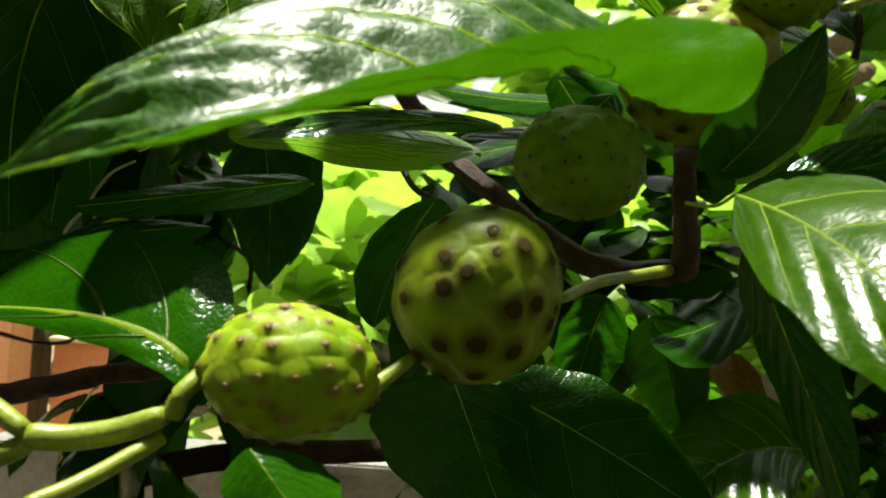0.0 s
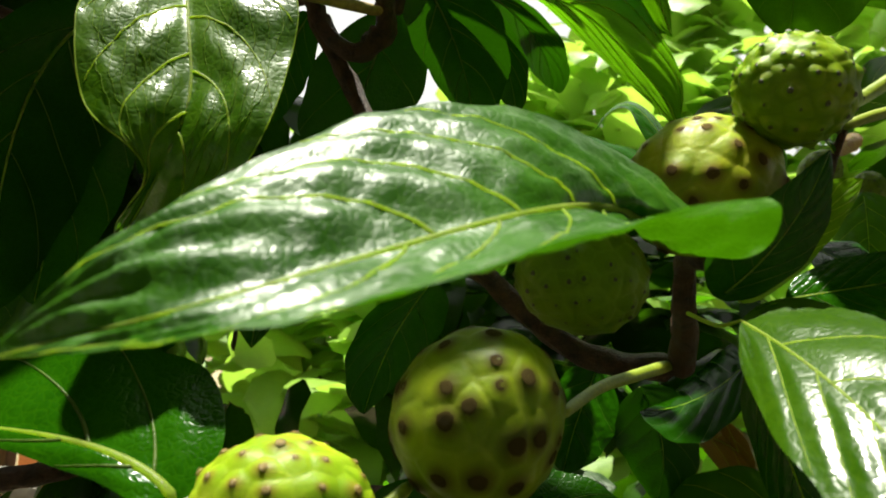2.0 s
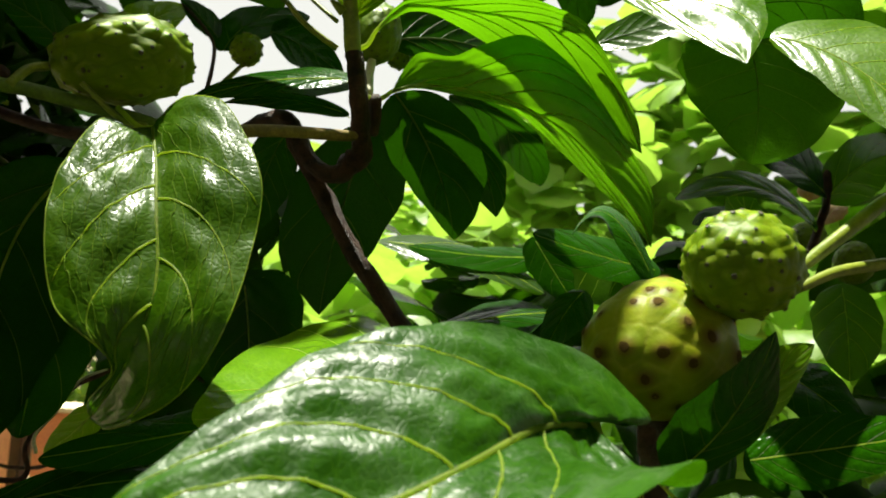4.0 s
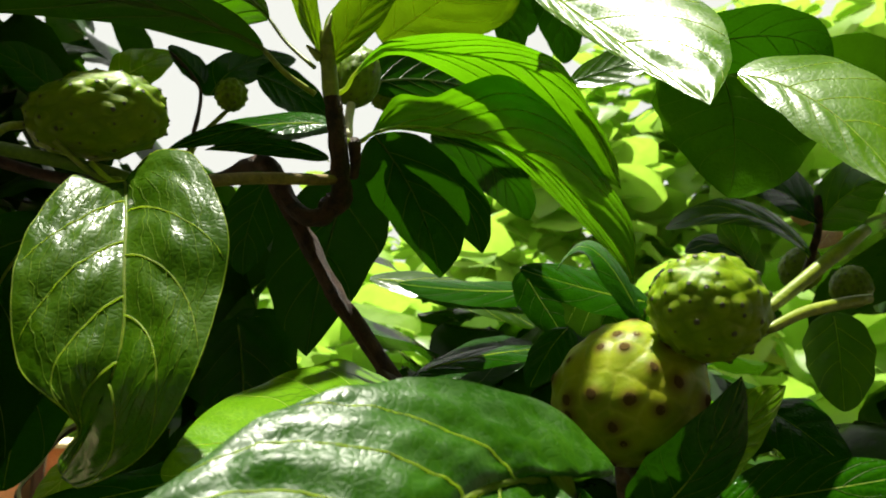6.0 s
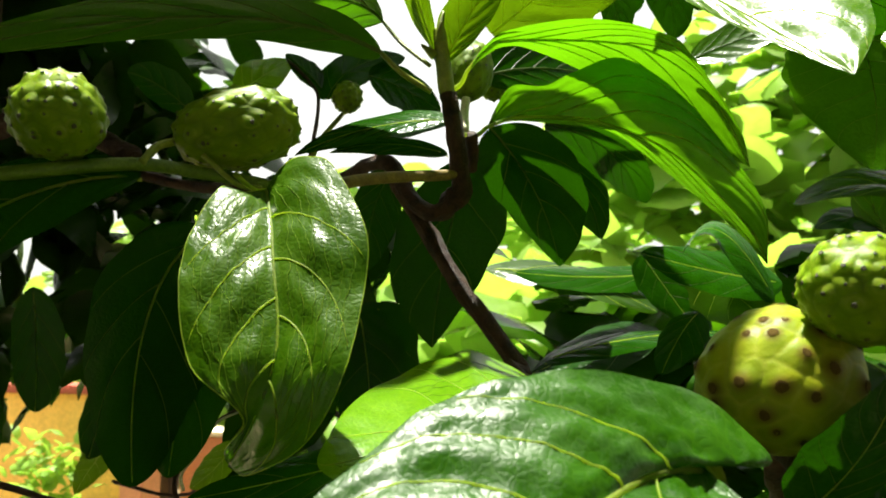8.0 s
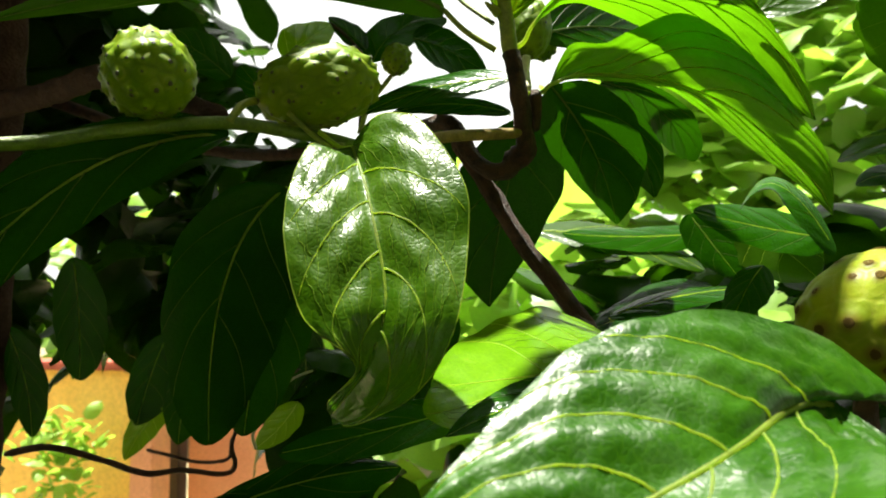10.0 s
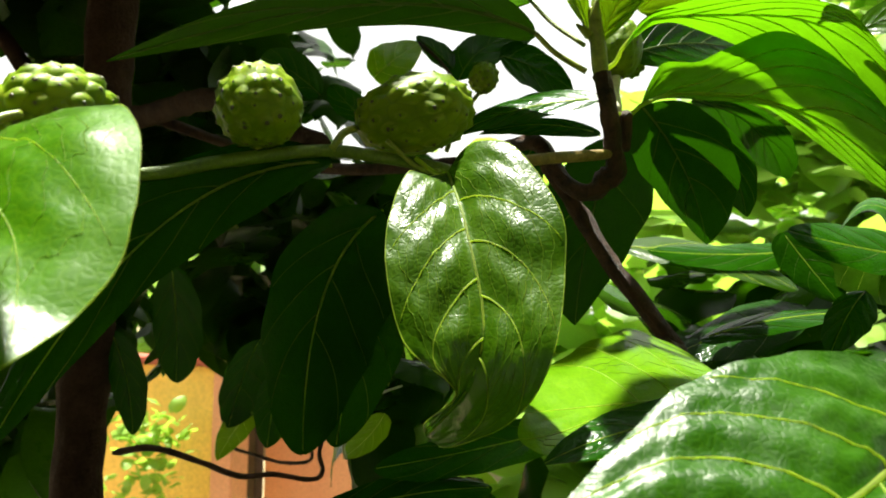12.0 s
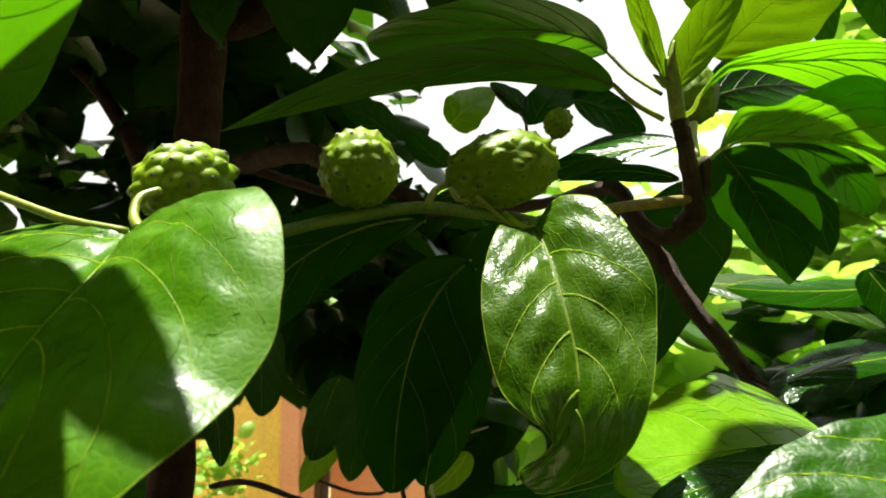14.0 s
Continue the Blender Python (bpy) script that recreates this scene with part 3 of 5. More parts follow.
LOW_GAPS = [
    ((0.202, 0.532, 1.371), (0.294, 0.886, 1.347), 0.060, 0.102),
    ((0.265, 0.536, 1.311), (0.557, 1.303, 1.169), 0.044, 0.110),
    # cleared along the sun so that light reaches the low leaves
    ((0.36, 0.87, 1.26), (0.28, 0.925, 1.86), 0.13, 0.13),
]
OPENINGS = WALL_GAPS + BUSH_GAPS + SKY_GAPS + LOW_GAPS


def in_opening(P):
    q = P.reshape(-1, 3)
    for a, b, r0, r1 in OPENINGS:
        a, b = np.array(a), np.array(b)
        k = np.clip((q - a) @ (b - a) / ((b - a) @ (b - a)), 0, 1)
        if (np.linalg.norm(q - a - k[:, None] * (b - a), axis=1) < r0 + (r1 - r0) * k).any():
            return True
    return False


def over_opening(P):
    """True where a crown leaf would close the gap cut along the sun to light chosen shoots."""
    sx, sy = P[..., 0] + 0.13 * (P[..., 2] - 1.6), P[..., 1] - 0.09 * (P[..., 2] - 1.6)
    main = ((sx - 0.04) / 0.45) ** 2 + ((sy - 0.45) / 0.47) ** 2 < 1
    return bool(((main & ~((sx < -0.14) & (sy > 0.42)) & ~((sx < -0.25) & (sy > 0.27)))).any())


def leaf_cloud(name, label, category, material, count, place, size, seed, droop=0.5, kind="stuff", rows=7, cols=2, slim=0.5):
    """Many small leaves, each a bent blade of its own; place(rng) gives a point."""
    rng = np.random.default_rng(seed)
    verts, faces = [], []
    s = np.linspace(0, 1, rows + 1)
    w = np.clip(s, 0, 1) ** 0.5 * (1 - s) ** 0.65 / 0.45
    u = np.linspace(-1, 1, 2 * cols + 1)
    S, U = np.meshgrid(s, u, indexing="ij")
    Wd = np.repeat(w[:, None], len(u), 1)
    m = len(u)
    quads = np.array([(i * m + j, i * m + j + 1, (i + 1) * m + j + 1, (i + 1) * m + j) for i in range(rows) for j in range(m - 1)])
    off = 0
    for _ in range(count):
        c = place(rng)
        L = rng.uniform(*size)
        az = rng.uniform(0, 2 * math.pi)
        dip = rng.normal(droop, 0.35)
        t = np.array([math.cos(az) * math.cos(dip), math.sin(az) * math.cos(dip), -math.sin(dip)])
        r = np.cross(t, [0, 0, 1.0])
        r /= np.linalg.norm(r) + 1e-9
        roll = rng.normal(0, 0.4)
        n = np.cross(r, t)
        r, n = r * math.cos(roll) + n * math.sin(roll), n * math.cos(roll) - r * math.sin(roll)
        half = L * slim * rng.uniform(0.42, 0.62)
        arch = rng.uniform(0.05, 0.22) * L
        hgt = arch * 4 * S * (1 - S) - rng.uniform(0.0, 0.3) * half * Wd * U ** 2 + 0.04 * L * np.sin(9 * S + az) * U
        P = c + S[..., None] * L * t + (U * Wd * half)[..., None] * r + hgt[..., None] * n
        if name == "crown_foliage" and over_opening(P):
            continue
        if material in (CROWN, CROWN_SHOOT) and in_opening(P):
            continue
        verts.append(P.reshape(-1, 3))
        faces.append(quads + off)
        off += P.shape[0] * P.shape[1]
    if kind == "shoot":
        thing = tagged(new(name), label, category)
        thing.location = Vector(np.concatenate(verts).min(0))
        for piece in verts:
            mesh_part("leaf", piece - np.array(thing.location), quads.tolist(), material, thing)
        return thing
    ob = mesh_part(name, np.concatenate(verts), np.concatenate(faces).tolist(), material)
    return tagged(ob, label, category, kind=kind)


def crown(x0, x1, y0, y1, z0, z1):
    """Points of the mostly unseen crown added to block sky: kept low-free in front to clear the camera's view."""
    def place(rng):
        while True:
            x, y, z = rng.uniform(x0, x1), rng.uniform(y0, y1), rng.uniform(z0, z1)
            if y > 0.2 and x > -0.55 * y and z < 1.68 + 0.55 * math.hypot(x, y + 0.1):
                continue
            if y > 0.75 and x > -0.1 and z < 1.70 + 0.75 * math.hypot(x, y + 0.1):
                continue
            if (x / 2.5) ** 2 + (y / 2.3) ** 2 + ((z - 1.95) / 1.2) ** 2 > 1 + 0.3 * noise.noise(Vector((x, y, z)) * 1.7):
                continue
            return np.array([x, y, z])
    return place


def in_box(x0, x1, y0, y1, z0, z1, gap=-0.25, open_front=False):
    """Points of a rounded, uneven clump with gaps."""
    c, h = np.array([x0 + x1, y0 + y1, z0 + z1]) / 2, np.array([x1 - x0, y1 - y0, z1 - z0]) / 2

    def place(rng):
        while True:
            q = rng.uniform(-1, 1, 3)
            if (np.abs(q) ** 3).sum() > 1.15 + 0.5 * noise.noise(Vector(q * 2.5 + c)):
                continue
            if noise.noise(Vector((c + q * h) * 2.6)) < gap:
                continue
            x, y, z = c + q * h
            # leaves out points that would cover the sky gap in the camera's view
            if open_front and x > -(0.56 + 0.35 * noise.noise(Vector((x, y, z)) * 4)) * y and z > 1.55 + 0.2 * y:
                continue
            return c + q * h
    return place


# ---- ground and house ----
bm = bmesh.new()
bmesh.ops.create_grid(bm, x_segments=60, y_segments=60, size=60)
for v in bm.verts:
    v.co.z = 0.06 * noise.noise(v.co * 0.4) - 0.05
ground = tagged(part("ground", bm, SOIL), "uneven earth ground under the trees, made pale to bounce light", "ground", kind="structure")

HY = 4.1
yard_wall = tagged(new("boundary_wall"), "ochre plastered boundary wall with red coping and terracotta pillar", "wall")
bm = bmesh.new()
box(bm, -9.5, -2.65, HY, HY + 0.2, -0.1, 1.16)
part("wall_panel", bm, OCHRE, yard_wall, "ochre plastered panel", smooth=False)
bm = bmesh.new()
box(bm, -9.52, -2.68, HY - 0.06, HY + 0.26, 1.162, 1.215, 0.012)
part("coping", bm, RED_TILE, yard_wall, "red coping", smooth=False)
bm = bmesh.new()
box(bm, -2.645, -2.49, HY - 0.10, HY + 0.1, -0.1, 1.16, 0.008)
part("pillar", bm, SALMON, yard_wall, "terracotta painted pillar", smooth=False)
bm = bmesh.new()
box(bm, -2.69, -2.445, HY - 0.15, HY + 0.15, 1.162, 1.225, 0.012)
part("pillar_cap", bm, RED_TILE, yard_wall, "red pillar cap", smooth=False)
gate_wall = tagged(new("garden_wall"), "low terracotta plastered wall beside a dark wooden post", "wall")
bm = bmesh.new()
box(bm, -2.60, -1.85, HY + 0.5, HY + 0.7, -0.1, 0.85, 0.01)
part("wall_panel", bm, SALMON, gate_wall, smooth=False)
bm = bmesh.new()
box(bm, -2.61, -1.84, HY + 0.46, HY + 0.74, 0.852, 0.885, 0.006)
part("coping", bm, CREAM, gate_wall, "cream coping", smooth=False)
gate_post = tagged(new("gate_post"), "dark weathered wooden gate post", "post")
bm = bmesh.new()
box(bm, -2.77, -2.64, HY + 0.45, HY + 0.57, -0.1, 0.95, 0.008)
part("post_body", bm, DARK_WOOD, gate_post, smooth=False)
low_wall = tagged(new("concrete_wall"), "low grey concrete garden wall with a flat coping", "wall", kind="structure")
bm = bmesh.new()
box(bm, -1.6, 0.9, 2.55, 2.67, -0.1, 0.70)
part("wall_body", bm, CONCRETE, low_wall, smooth=False)
bm = bmesh.new()
box(bm, -1.62, 0.92, 2.50, 2.72, 0.702, 0.745, 0.008)
part("coping", bm, CONCRETE, low_wall, smooth=False)

# ---- trunk ----
tree = tagged(new("noni_tree"), "noni tree with a slim brown leaning trunk and spreading leafy crown", "tree")
v, f = tube_mesh(smooth_path([(-0.80, 0.86, -0.05), (-0.80, 0.85, 0.6), (-0.78, 0.84, 1.26), (-0.74, 0.81, 1.65), (-0.69, 0.76, 1.96), (-0.66, 0.74, 2.5), (-0.62, 0.8, 3.0)], 10), 0.035, 0.030, 18, 0.25)
mesh_part("trunk", v, f, TRUNK_BARK, tree, "slim rough brown trunk")
for pts, r0, r1 in (
    ([(-0.70, 0.77, 1.80), (-0.55, 0.68, 1.78), (-0.395, 0.563, 1.752), (-0.28, 0.47, 1.70), (-0.195, 0.41, 1.66)], 0.016, 0.006),
    ([(-0.69, 0.76, 2.0), (-0.3, 1.0, 2.25), (0.2, 1.1, 2.35), (0.7, 1.0, 2.4)], 0.022, 0.008),
    ([(-0.74, 0.81, 1.7), (-1.2, 1.0, 2.1), (-1.7, 1.1, 2.3)], 0.02, 0.008),
    ([(-0.79, 0.85, 0.9), (-0.3, 0.9, 1.15), (0.3, 0.95, 1.2), (0.8, 0.9, 1.3)], 0.02, 0.008),
    ([(-0.79, 0.85, 1.0), (-0.5, 0.6, 1.2), (-0.25, 0.45, 1.28), (-0.13, 0.32, 1.31)], 0.012, 0.006),
):
    v, f = tube_mesh(smooth_path(pts, 8), r0, r1, 12, 0.3)
    mesh_part("limb", v, f, TRUNK_BARK, tree)


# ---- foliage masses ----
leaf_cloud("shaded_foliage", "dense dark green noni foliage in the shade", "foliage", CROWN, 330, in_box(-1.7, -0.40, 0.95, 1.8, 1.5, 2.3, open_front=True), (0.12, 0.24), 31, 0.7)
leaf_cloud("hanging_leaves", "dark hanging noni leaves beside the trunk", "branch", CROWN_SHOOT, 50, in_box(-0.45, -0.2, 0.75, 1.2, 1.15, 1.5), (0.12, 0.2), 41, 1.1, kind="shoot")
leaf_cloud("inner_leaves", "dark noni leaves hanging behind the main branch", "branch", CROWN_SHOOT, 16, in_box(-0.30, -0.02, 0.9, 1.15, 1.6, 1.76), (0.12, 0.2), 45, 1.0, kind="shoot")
# mostly unseen crown, added to keep sky light off the shoots
leaf_cloud("crown_foliage", "dense noni crown overhead, mostly unseen, added to block sky light", "foliage", CROWN, 4200, crown(-2.4, 2.2, -1.9, 2.3, 2.05, 3.1), (0.18, 0.32), 32, 0.4)
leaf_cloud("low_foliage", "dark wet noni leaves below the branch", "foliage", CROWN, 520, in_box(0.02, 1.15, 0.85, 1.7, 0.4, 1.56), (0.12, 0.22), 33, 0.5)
# mostly unseen undergrowth, added to hold back light from below
leaf_cloud("ground_foliage", "mostly unseen dark undergrowth added below the branches to block light", "foliage", CROWN, 700, in_box(-1.2, 1.4, -1.2, 1.2, 0.3, 1.0), (0.16, 0.28), 42, 0.3)
# unseen mass behind the camera, added to cut the sky light
leaf_cloud("hedge_foliage", "unseen leaf screen added behind the camera to block sky light", "foliage", CROWN, 900, in_box(-2.2, 2.2, -2.2, -1.3, 0.2, 2.6), (0.2, 0.32), 43, 0.5)
# partly out of view; added to shut out light from the right
leaf_cloud("side_foliage", "noni leaves beside the branch, added to close off side light", "foliage", CROWN, 500, in_box(0.75, 1.6, -0.6, 1.6, 0.9, 2.3), (0.16, 0.26), 34, 0.5)
# unseen left-hand mass, added as a light blocker
leaf_cloud("flank_foliage", "unseen dark leaf screen added on the left to block sky light", "foliage", CROWN, 400, in_box(-1.9, -1.2, -1.0, 0.7, 0.6, 2.3), (0.18, 0.28), 44, 0.5)
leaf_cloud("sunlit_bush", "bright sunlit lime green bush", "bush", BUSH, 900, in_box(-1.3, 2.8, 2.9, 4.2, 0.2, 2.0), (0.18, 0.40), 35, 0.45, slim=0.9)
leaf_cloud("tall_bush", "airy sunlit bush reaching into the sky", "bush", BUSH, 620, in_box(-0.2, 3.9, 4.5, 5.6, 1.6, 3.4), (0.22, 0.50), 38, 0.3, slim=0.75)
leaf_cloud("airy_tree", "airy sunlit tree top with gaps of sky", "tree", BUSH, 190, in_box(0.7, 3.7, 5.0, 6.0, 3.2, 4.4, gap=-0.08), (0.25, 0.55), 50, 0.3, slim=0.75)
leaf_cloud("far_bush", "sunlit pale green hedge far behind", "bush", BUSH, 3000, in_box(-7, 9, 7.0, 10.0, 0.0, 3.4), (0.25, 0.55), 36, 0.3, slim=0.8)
leaf_cloud("garden_shrub", "small yellow-green shrub by the house wall", "shrub", BUSH, 120, in_box(-3.2, -2.75, 3.6, 3.95, 0.3, 0.95), (0.08, 0.16), 37, -0.3, kind="shoot")

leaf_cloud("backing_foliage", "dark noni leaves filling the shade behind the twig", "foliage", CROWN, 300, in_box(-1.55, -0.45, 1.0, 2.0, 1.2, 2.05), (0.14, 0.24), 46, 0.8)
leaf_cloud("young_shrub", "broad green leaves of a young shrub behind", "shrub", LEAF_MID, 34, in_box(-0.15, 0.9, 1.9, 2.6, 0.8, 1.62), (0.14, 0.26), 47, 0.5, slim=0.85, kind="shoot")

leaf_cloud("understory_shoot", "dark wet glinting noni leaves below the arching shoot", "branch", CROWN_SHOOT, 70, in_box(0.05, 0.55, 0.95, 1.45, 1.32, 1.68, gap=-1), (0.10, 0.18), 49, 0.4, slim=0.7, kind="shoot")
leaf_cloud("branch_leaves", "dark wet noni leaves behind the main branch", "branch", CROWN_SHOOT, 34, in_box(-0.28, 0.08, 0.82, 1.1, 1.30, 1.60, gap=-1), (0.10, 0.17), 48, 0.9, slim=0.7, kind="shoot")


# ---- the tree's shoots ----
with_shoot("noni_branch", "fruiting noni twig with a broad hanging glossy leaf", "branch")
leaf([(-0.115, 0.434, 1.642), (-0.099, 0.408, 1.613), (-0.087, 0.387, 1.584), (-0.077, 0.373, 1.551), (-0.075, 0.363, 1.529), (-0.083, 0.363, 1.506), (-0.100, 0.384, 1.488), (-0.119, 0.404, 1.470)],
     left=[(-0.115, 0.434, 1.642), (-0.108, 0.437, 1.656), (-0.093, 0.434, 1.664), (-0.068, 0.424, 1.657), (-0.036, 0.397, 1.611), (-0.031, 0.385, 1.576), (-0.035, 0.360, 1.525), (-0.058, 0.366, 1.488), (-0.104, 0.396, 1.466), (-0.119, 0.404, 1.470)],
     right=[(-0.115, 0.434, 1.642), (-0.128, 0.425, 1.639), (-0.136, 0.412, 1.640), (-0.139, 0.388, 1.611), (-0.134, 0.365, 1.577), (-0.118, 0.352, 1.532), (-0.092, 0.352, 1.510), (-0.092, 0.366, 1.499), (-0.120, 0.400, 1.478), (-0.119, 0.404, 1.470)],
     veins=4, bulge=(0.05, 0.05), quilt=0.0022, ripple=0.0012, rib=1.5, look='hanging', stalk=(-0.139, 0.435, 1.654), ladder=7, rim=True)
branch('twig', [(-0.295, 0.315, 1.625), (-0.269, 0.337, 1.631), (-0.243, 0.363, 1.642), (-0.197, 0.406, 1.656), (-0.159, 0.430, 1.654), (-0.121, 0.461, 1.650)], 0.0042, 0.0046, TWIG_STEM)
branch('twig', [(-0.122, 0.460, 1.650), (-0.090, 0.497, 1.659), (-0.064, 0.531, 1.670), (-0.012, 0.584, 1.683)], 0.0046, 0.0048, DRY_STEM, 'yellow-brown woody twig')
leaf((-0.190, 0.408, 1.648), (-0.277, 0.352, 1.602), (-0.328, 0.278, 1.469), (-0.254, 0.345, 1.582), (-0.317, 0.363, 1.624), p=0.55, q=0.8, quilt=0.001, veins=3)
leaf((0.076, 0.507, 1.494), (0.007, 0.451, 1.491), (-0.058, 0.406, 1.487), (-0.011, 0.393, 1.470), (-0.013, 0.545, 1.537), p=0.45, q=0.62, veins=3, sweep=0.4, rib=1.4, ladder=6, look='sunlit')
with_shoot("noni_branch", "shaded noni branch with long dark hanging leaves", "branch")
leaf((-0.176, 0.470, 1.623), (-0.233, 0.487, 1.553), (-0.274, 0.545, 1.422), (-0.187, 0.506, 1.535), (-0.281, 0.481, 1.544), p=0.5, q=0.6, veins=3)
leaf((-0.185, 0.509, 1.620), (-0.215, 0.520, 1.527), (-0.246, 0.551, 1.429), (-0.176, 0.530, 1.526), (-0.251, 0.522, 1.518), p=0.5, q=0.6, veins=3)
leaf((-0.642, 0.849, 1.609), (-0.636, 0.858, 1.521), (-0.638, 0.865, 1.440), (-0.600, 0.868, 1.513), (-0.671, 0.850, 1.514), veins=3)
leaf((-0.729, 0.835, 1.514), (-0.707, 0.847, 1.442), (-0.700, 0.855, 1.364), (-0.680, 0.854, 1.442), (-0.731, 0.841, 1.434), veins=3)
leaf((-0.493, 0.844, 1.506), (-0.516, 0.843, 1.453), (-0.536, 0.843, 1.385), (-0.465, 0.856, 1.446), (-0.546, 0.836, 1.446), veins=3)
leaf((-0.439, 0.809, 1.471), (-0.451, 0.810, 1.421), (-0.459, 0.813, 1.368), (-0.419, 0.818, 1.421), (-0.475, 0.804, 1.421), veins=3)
leaf((-0.240, 0.655, 1.444), (-0.256, 0.653, 1.421), (-0.281, 0.648, 1.399), (-0.245, 0.657, 1.413), (-0.267, 0.649, 1.430), veins=3, look='sunlit')
leaf((-0.507, 0.849, 1.408), (-0.533, 0.845, 1.374), (-0.552, 0.843, 1.340), (-0.511, 0.851, 1.374), (-0.544, 0.841, 1.393), veins=3, look='sunlit')
branch('twig', [(-0.539, 0.625, 1.392), (-0.503, 0.644, 1.396), (-0.457, 0.667, 1.379), (-0.422, 0.688, 1.362), (-0.392, 0.706, 1.363), (-0.355, 0.727, 1.355), (-0.341, 0.729, 1.365), (-0.343, 0.726, 1.393), (-0.314, 0.740, 1.444), (-0.275, 0.748, 1.468)], 0.0035, 0.0022, BARK)
leaf((-0.243, 0.452, 1.383), (-0.165, 0.449, 1.416), (-0.088, 0.457, 1.429), (-0.173, 0.467, 1.427), (-0.150, 0.433, 1.402), veins=3)
leaf((-0.037, 0.500, 1.467), (-0.103, 0.470, 1.451), (-0.172, 0.450, 1.437), (-0.101, 0.455, 1.438), (-0.109, 0.490, 1.464), p=0.45, q=0.6, veins=3)
leaf((-0.103, 0.470, 1.426), (-0.161, 0.450, 1.408), (-0.220, 0.430, 1.402), (-0.153, 0.430, 1.395), (-0.178, 0.470, 1.417), p=0.45, q=0.6, veins=3)
branch('twig', [(-0.248, 0.579, 1.413), (-0.250, 0.578, 1.427), (-0.236, 0.578, 1.445), (-0.226, 0.578, 1.463), (-0.211, 0.570, 1.475), (-0.190, 0.562, 1.483)], 0.0016, 0.001, CREAM_STEM)
with_shoot("noni_branch", "noni twig with a broad sunlit leaf", "branch")
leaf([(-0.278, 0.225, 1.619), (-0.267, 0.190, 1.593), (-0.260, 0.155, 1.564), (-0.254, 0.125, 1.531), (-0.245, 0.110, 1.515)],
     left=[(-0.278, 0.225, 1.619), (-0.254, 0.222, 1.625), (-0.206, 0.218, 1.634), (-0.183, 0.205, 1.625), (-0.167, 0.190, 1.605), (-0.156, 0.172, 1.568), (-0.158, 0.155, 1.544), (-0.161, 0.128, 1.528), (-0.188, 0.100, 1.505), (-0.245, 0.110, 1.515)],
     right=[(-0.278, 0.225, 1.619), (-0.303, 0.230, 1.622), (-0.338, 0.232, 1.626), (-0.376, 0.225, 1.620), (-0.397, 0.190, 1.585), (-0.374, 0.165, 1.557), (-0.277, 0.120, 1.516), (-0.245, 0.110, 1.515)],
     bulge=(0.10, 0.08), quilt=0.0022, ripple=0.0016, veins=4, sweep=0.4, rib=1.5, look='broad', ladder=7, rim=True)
branch('twig', [(-0.413, 0.206, 1.656), (-0.363, 0.210, 1.640), (-0.314, 0.213, 1.624), (-0.278, 0.219, 1.617)], 0.0028, 0.002, GREEN_STEM)
leaf((-0.340, 0.104, 1.604), (-0.258, 0.108, 1.668), (-0.185, 0.103, 1.700), (-0.280, 0.152, 1.662), (-0.222, 0.060, 1.682), p=0.5, q=0.8, veins=3, look='midtone', under=True)
with_shoot("noni_branch", "noni branch carrying wet glossy leaves and green fruits", "branch")
leaf([(0.137, 0.325, 1.493), (0.113, 0.302, 1.492), (0.081, 0.262, 1.481), (0.040, 0.237, 1.464), (-0.006, 0.210, 1.444), (-0.060, 0.212, 1.426)],
     left=[(0.137, 0.325, 1.493), (0.153, 0.310, 1.480), (0.166, 0.292, 1.475), (0.169, 0.273, 1.482), (0.163, 0.258, 1.492), (0.128, 0.221, 1.482), (0.095, 0.199, 1.469), (0.045, 0.181, 1.450), (-0.004, 0.190, 1.436), (-0.060, 0.212, 1.426)],
     right=[(0.137, 0.325, 1.493), (0.168, 0.338, 1.493), (0.161, 0.347, 1.505), (0.140, 0.352, 1.521), (0.083, 0.318, 1.532), (0.032, 0.290, 1.522), (0.000, 0.258, 1.496), (-0.034, 0.222, 1.461), (-0.060, 0.212, 1.426)],
     bulge=(-0.10, 0.04), quilt=0.0030, ripple=0.0014, veins=4, sweep=0.5, wave=0.01, rib=1.5, look='wet')
branch('petiole', [(0.129, 0.318, 1.493), (0.155, 0.395, 1.501), (0.182, 0.446, 1.503), (0.195, 0.442, 1.487)], 0.0016, 0.002, GREEN_STEM)
leaf((0.189, 0.377, 1.463), (0.216, 0.367, 1.496), (0.234, 0.363, 1.537), (0.192, 0.362, 1.499), (0.234, 0.370, 1.492), p=0.6, q=0.9, veins=5)
leaf((0.206, 0.392, 1.463), (0.240, 0.392, 1.504), (0.270, 0.398, 1.532), (0.229, 0.395, 1.518), (0.247, 0.388, 1.495), p=0.6, q=0.9, veins=5, look='sunlit')
leaf((0.195, 0.363, 1.453), (0.206, 0.284, 1.424), (0.213, 0.221, 1.383), (0.235, 0.299, 1.451), (0.184, 0.260, 1.395), p=0.42, q=0.7, veins=3, rib=1.4, quilt=0.001, look='midtone', stalk=(0.192, 0.428, 1.456))
leaf((0.237, 0.409, 1.467), (0.277, 0.400, 1.477), (0.334, 0.391, 1.491), (0.279, 0.409, 1.495), (0.274, 0.390, 1.460), p=0.5, q=0.7, veins=6)
leaf((0.212, 0.389, 1.430), (0.231, 0.372, 1.373), (0.245, 0.346, 1.308), (0.244, 0.363, 1.378), (0.224, 0.392, 1.366), p=0.5, q=0.7, veins=6)
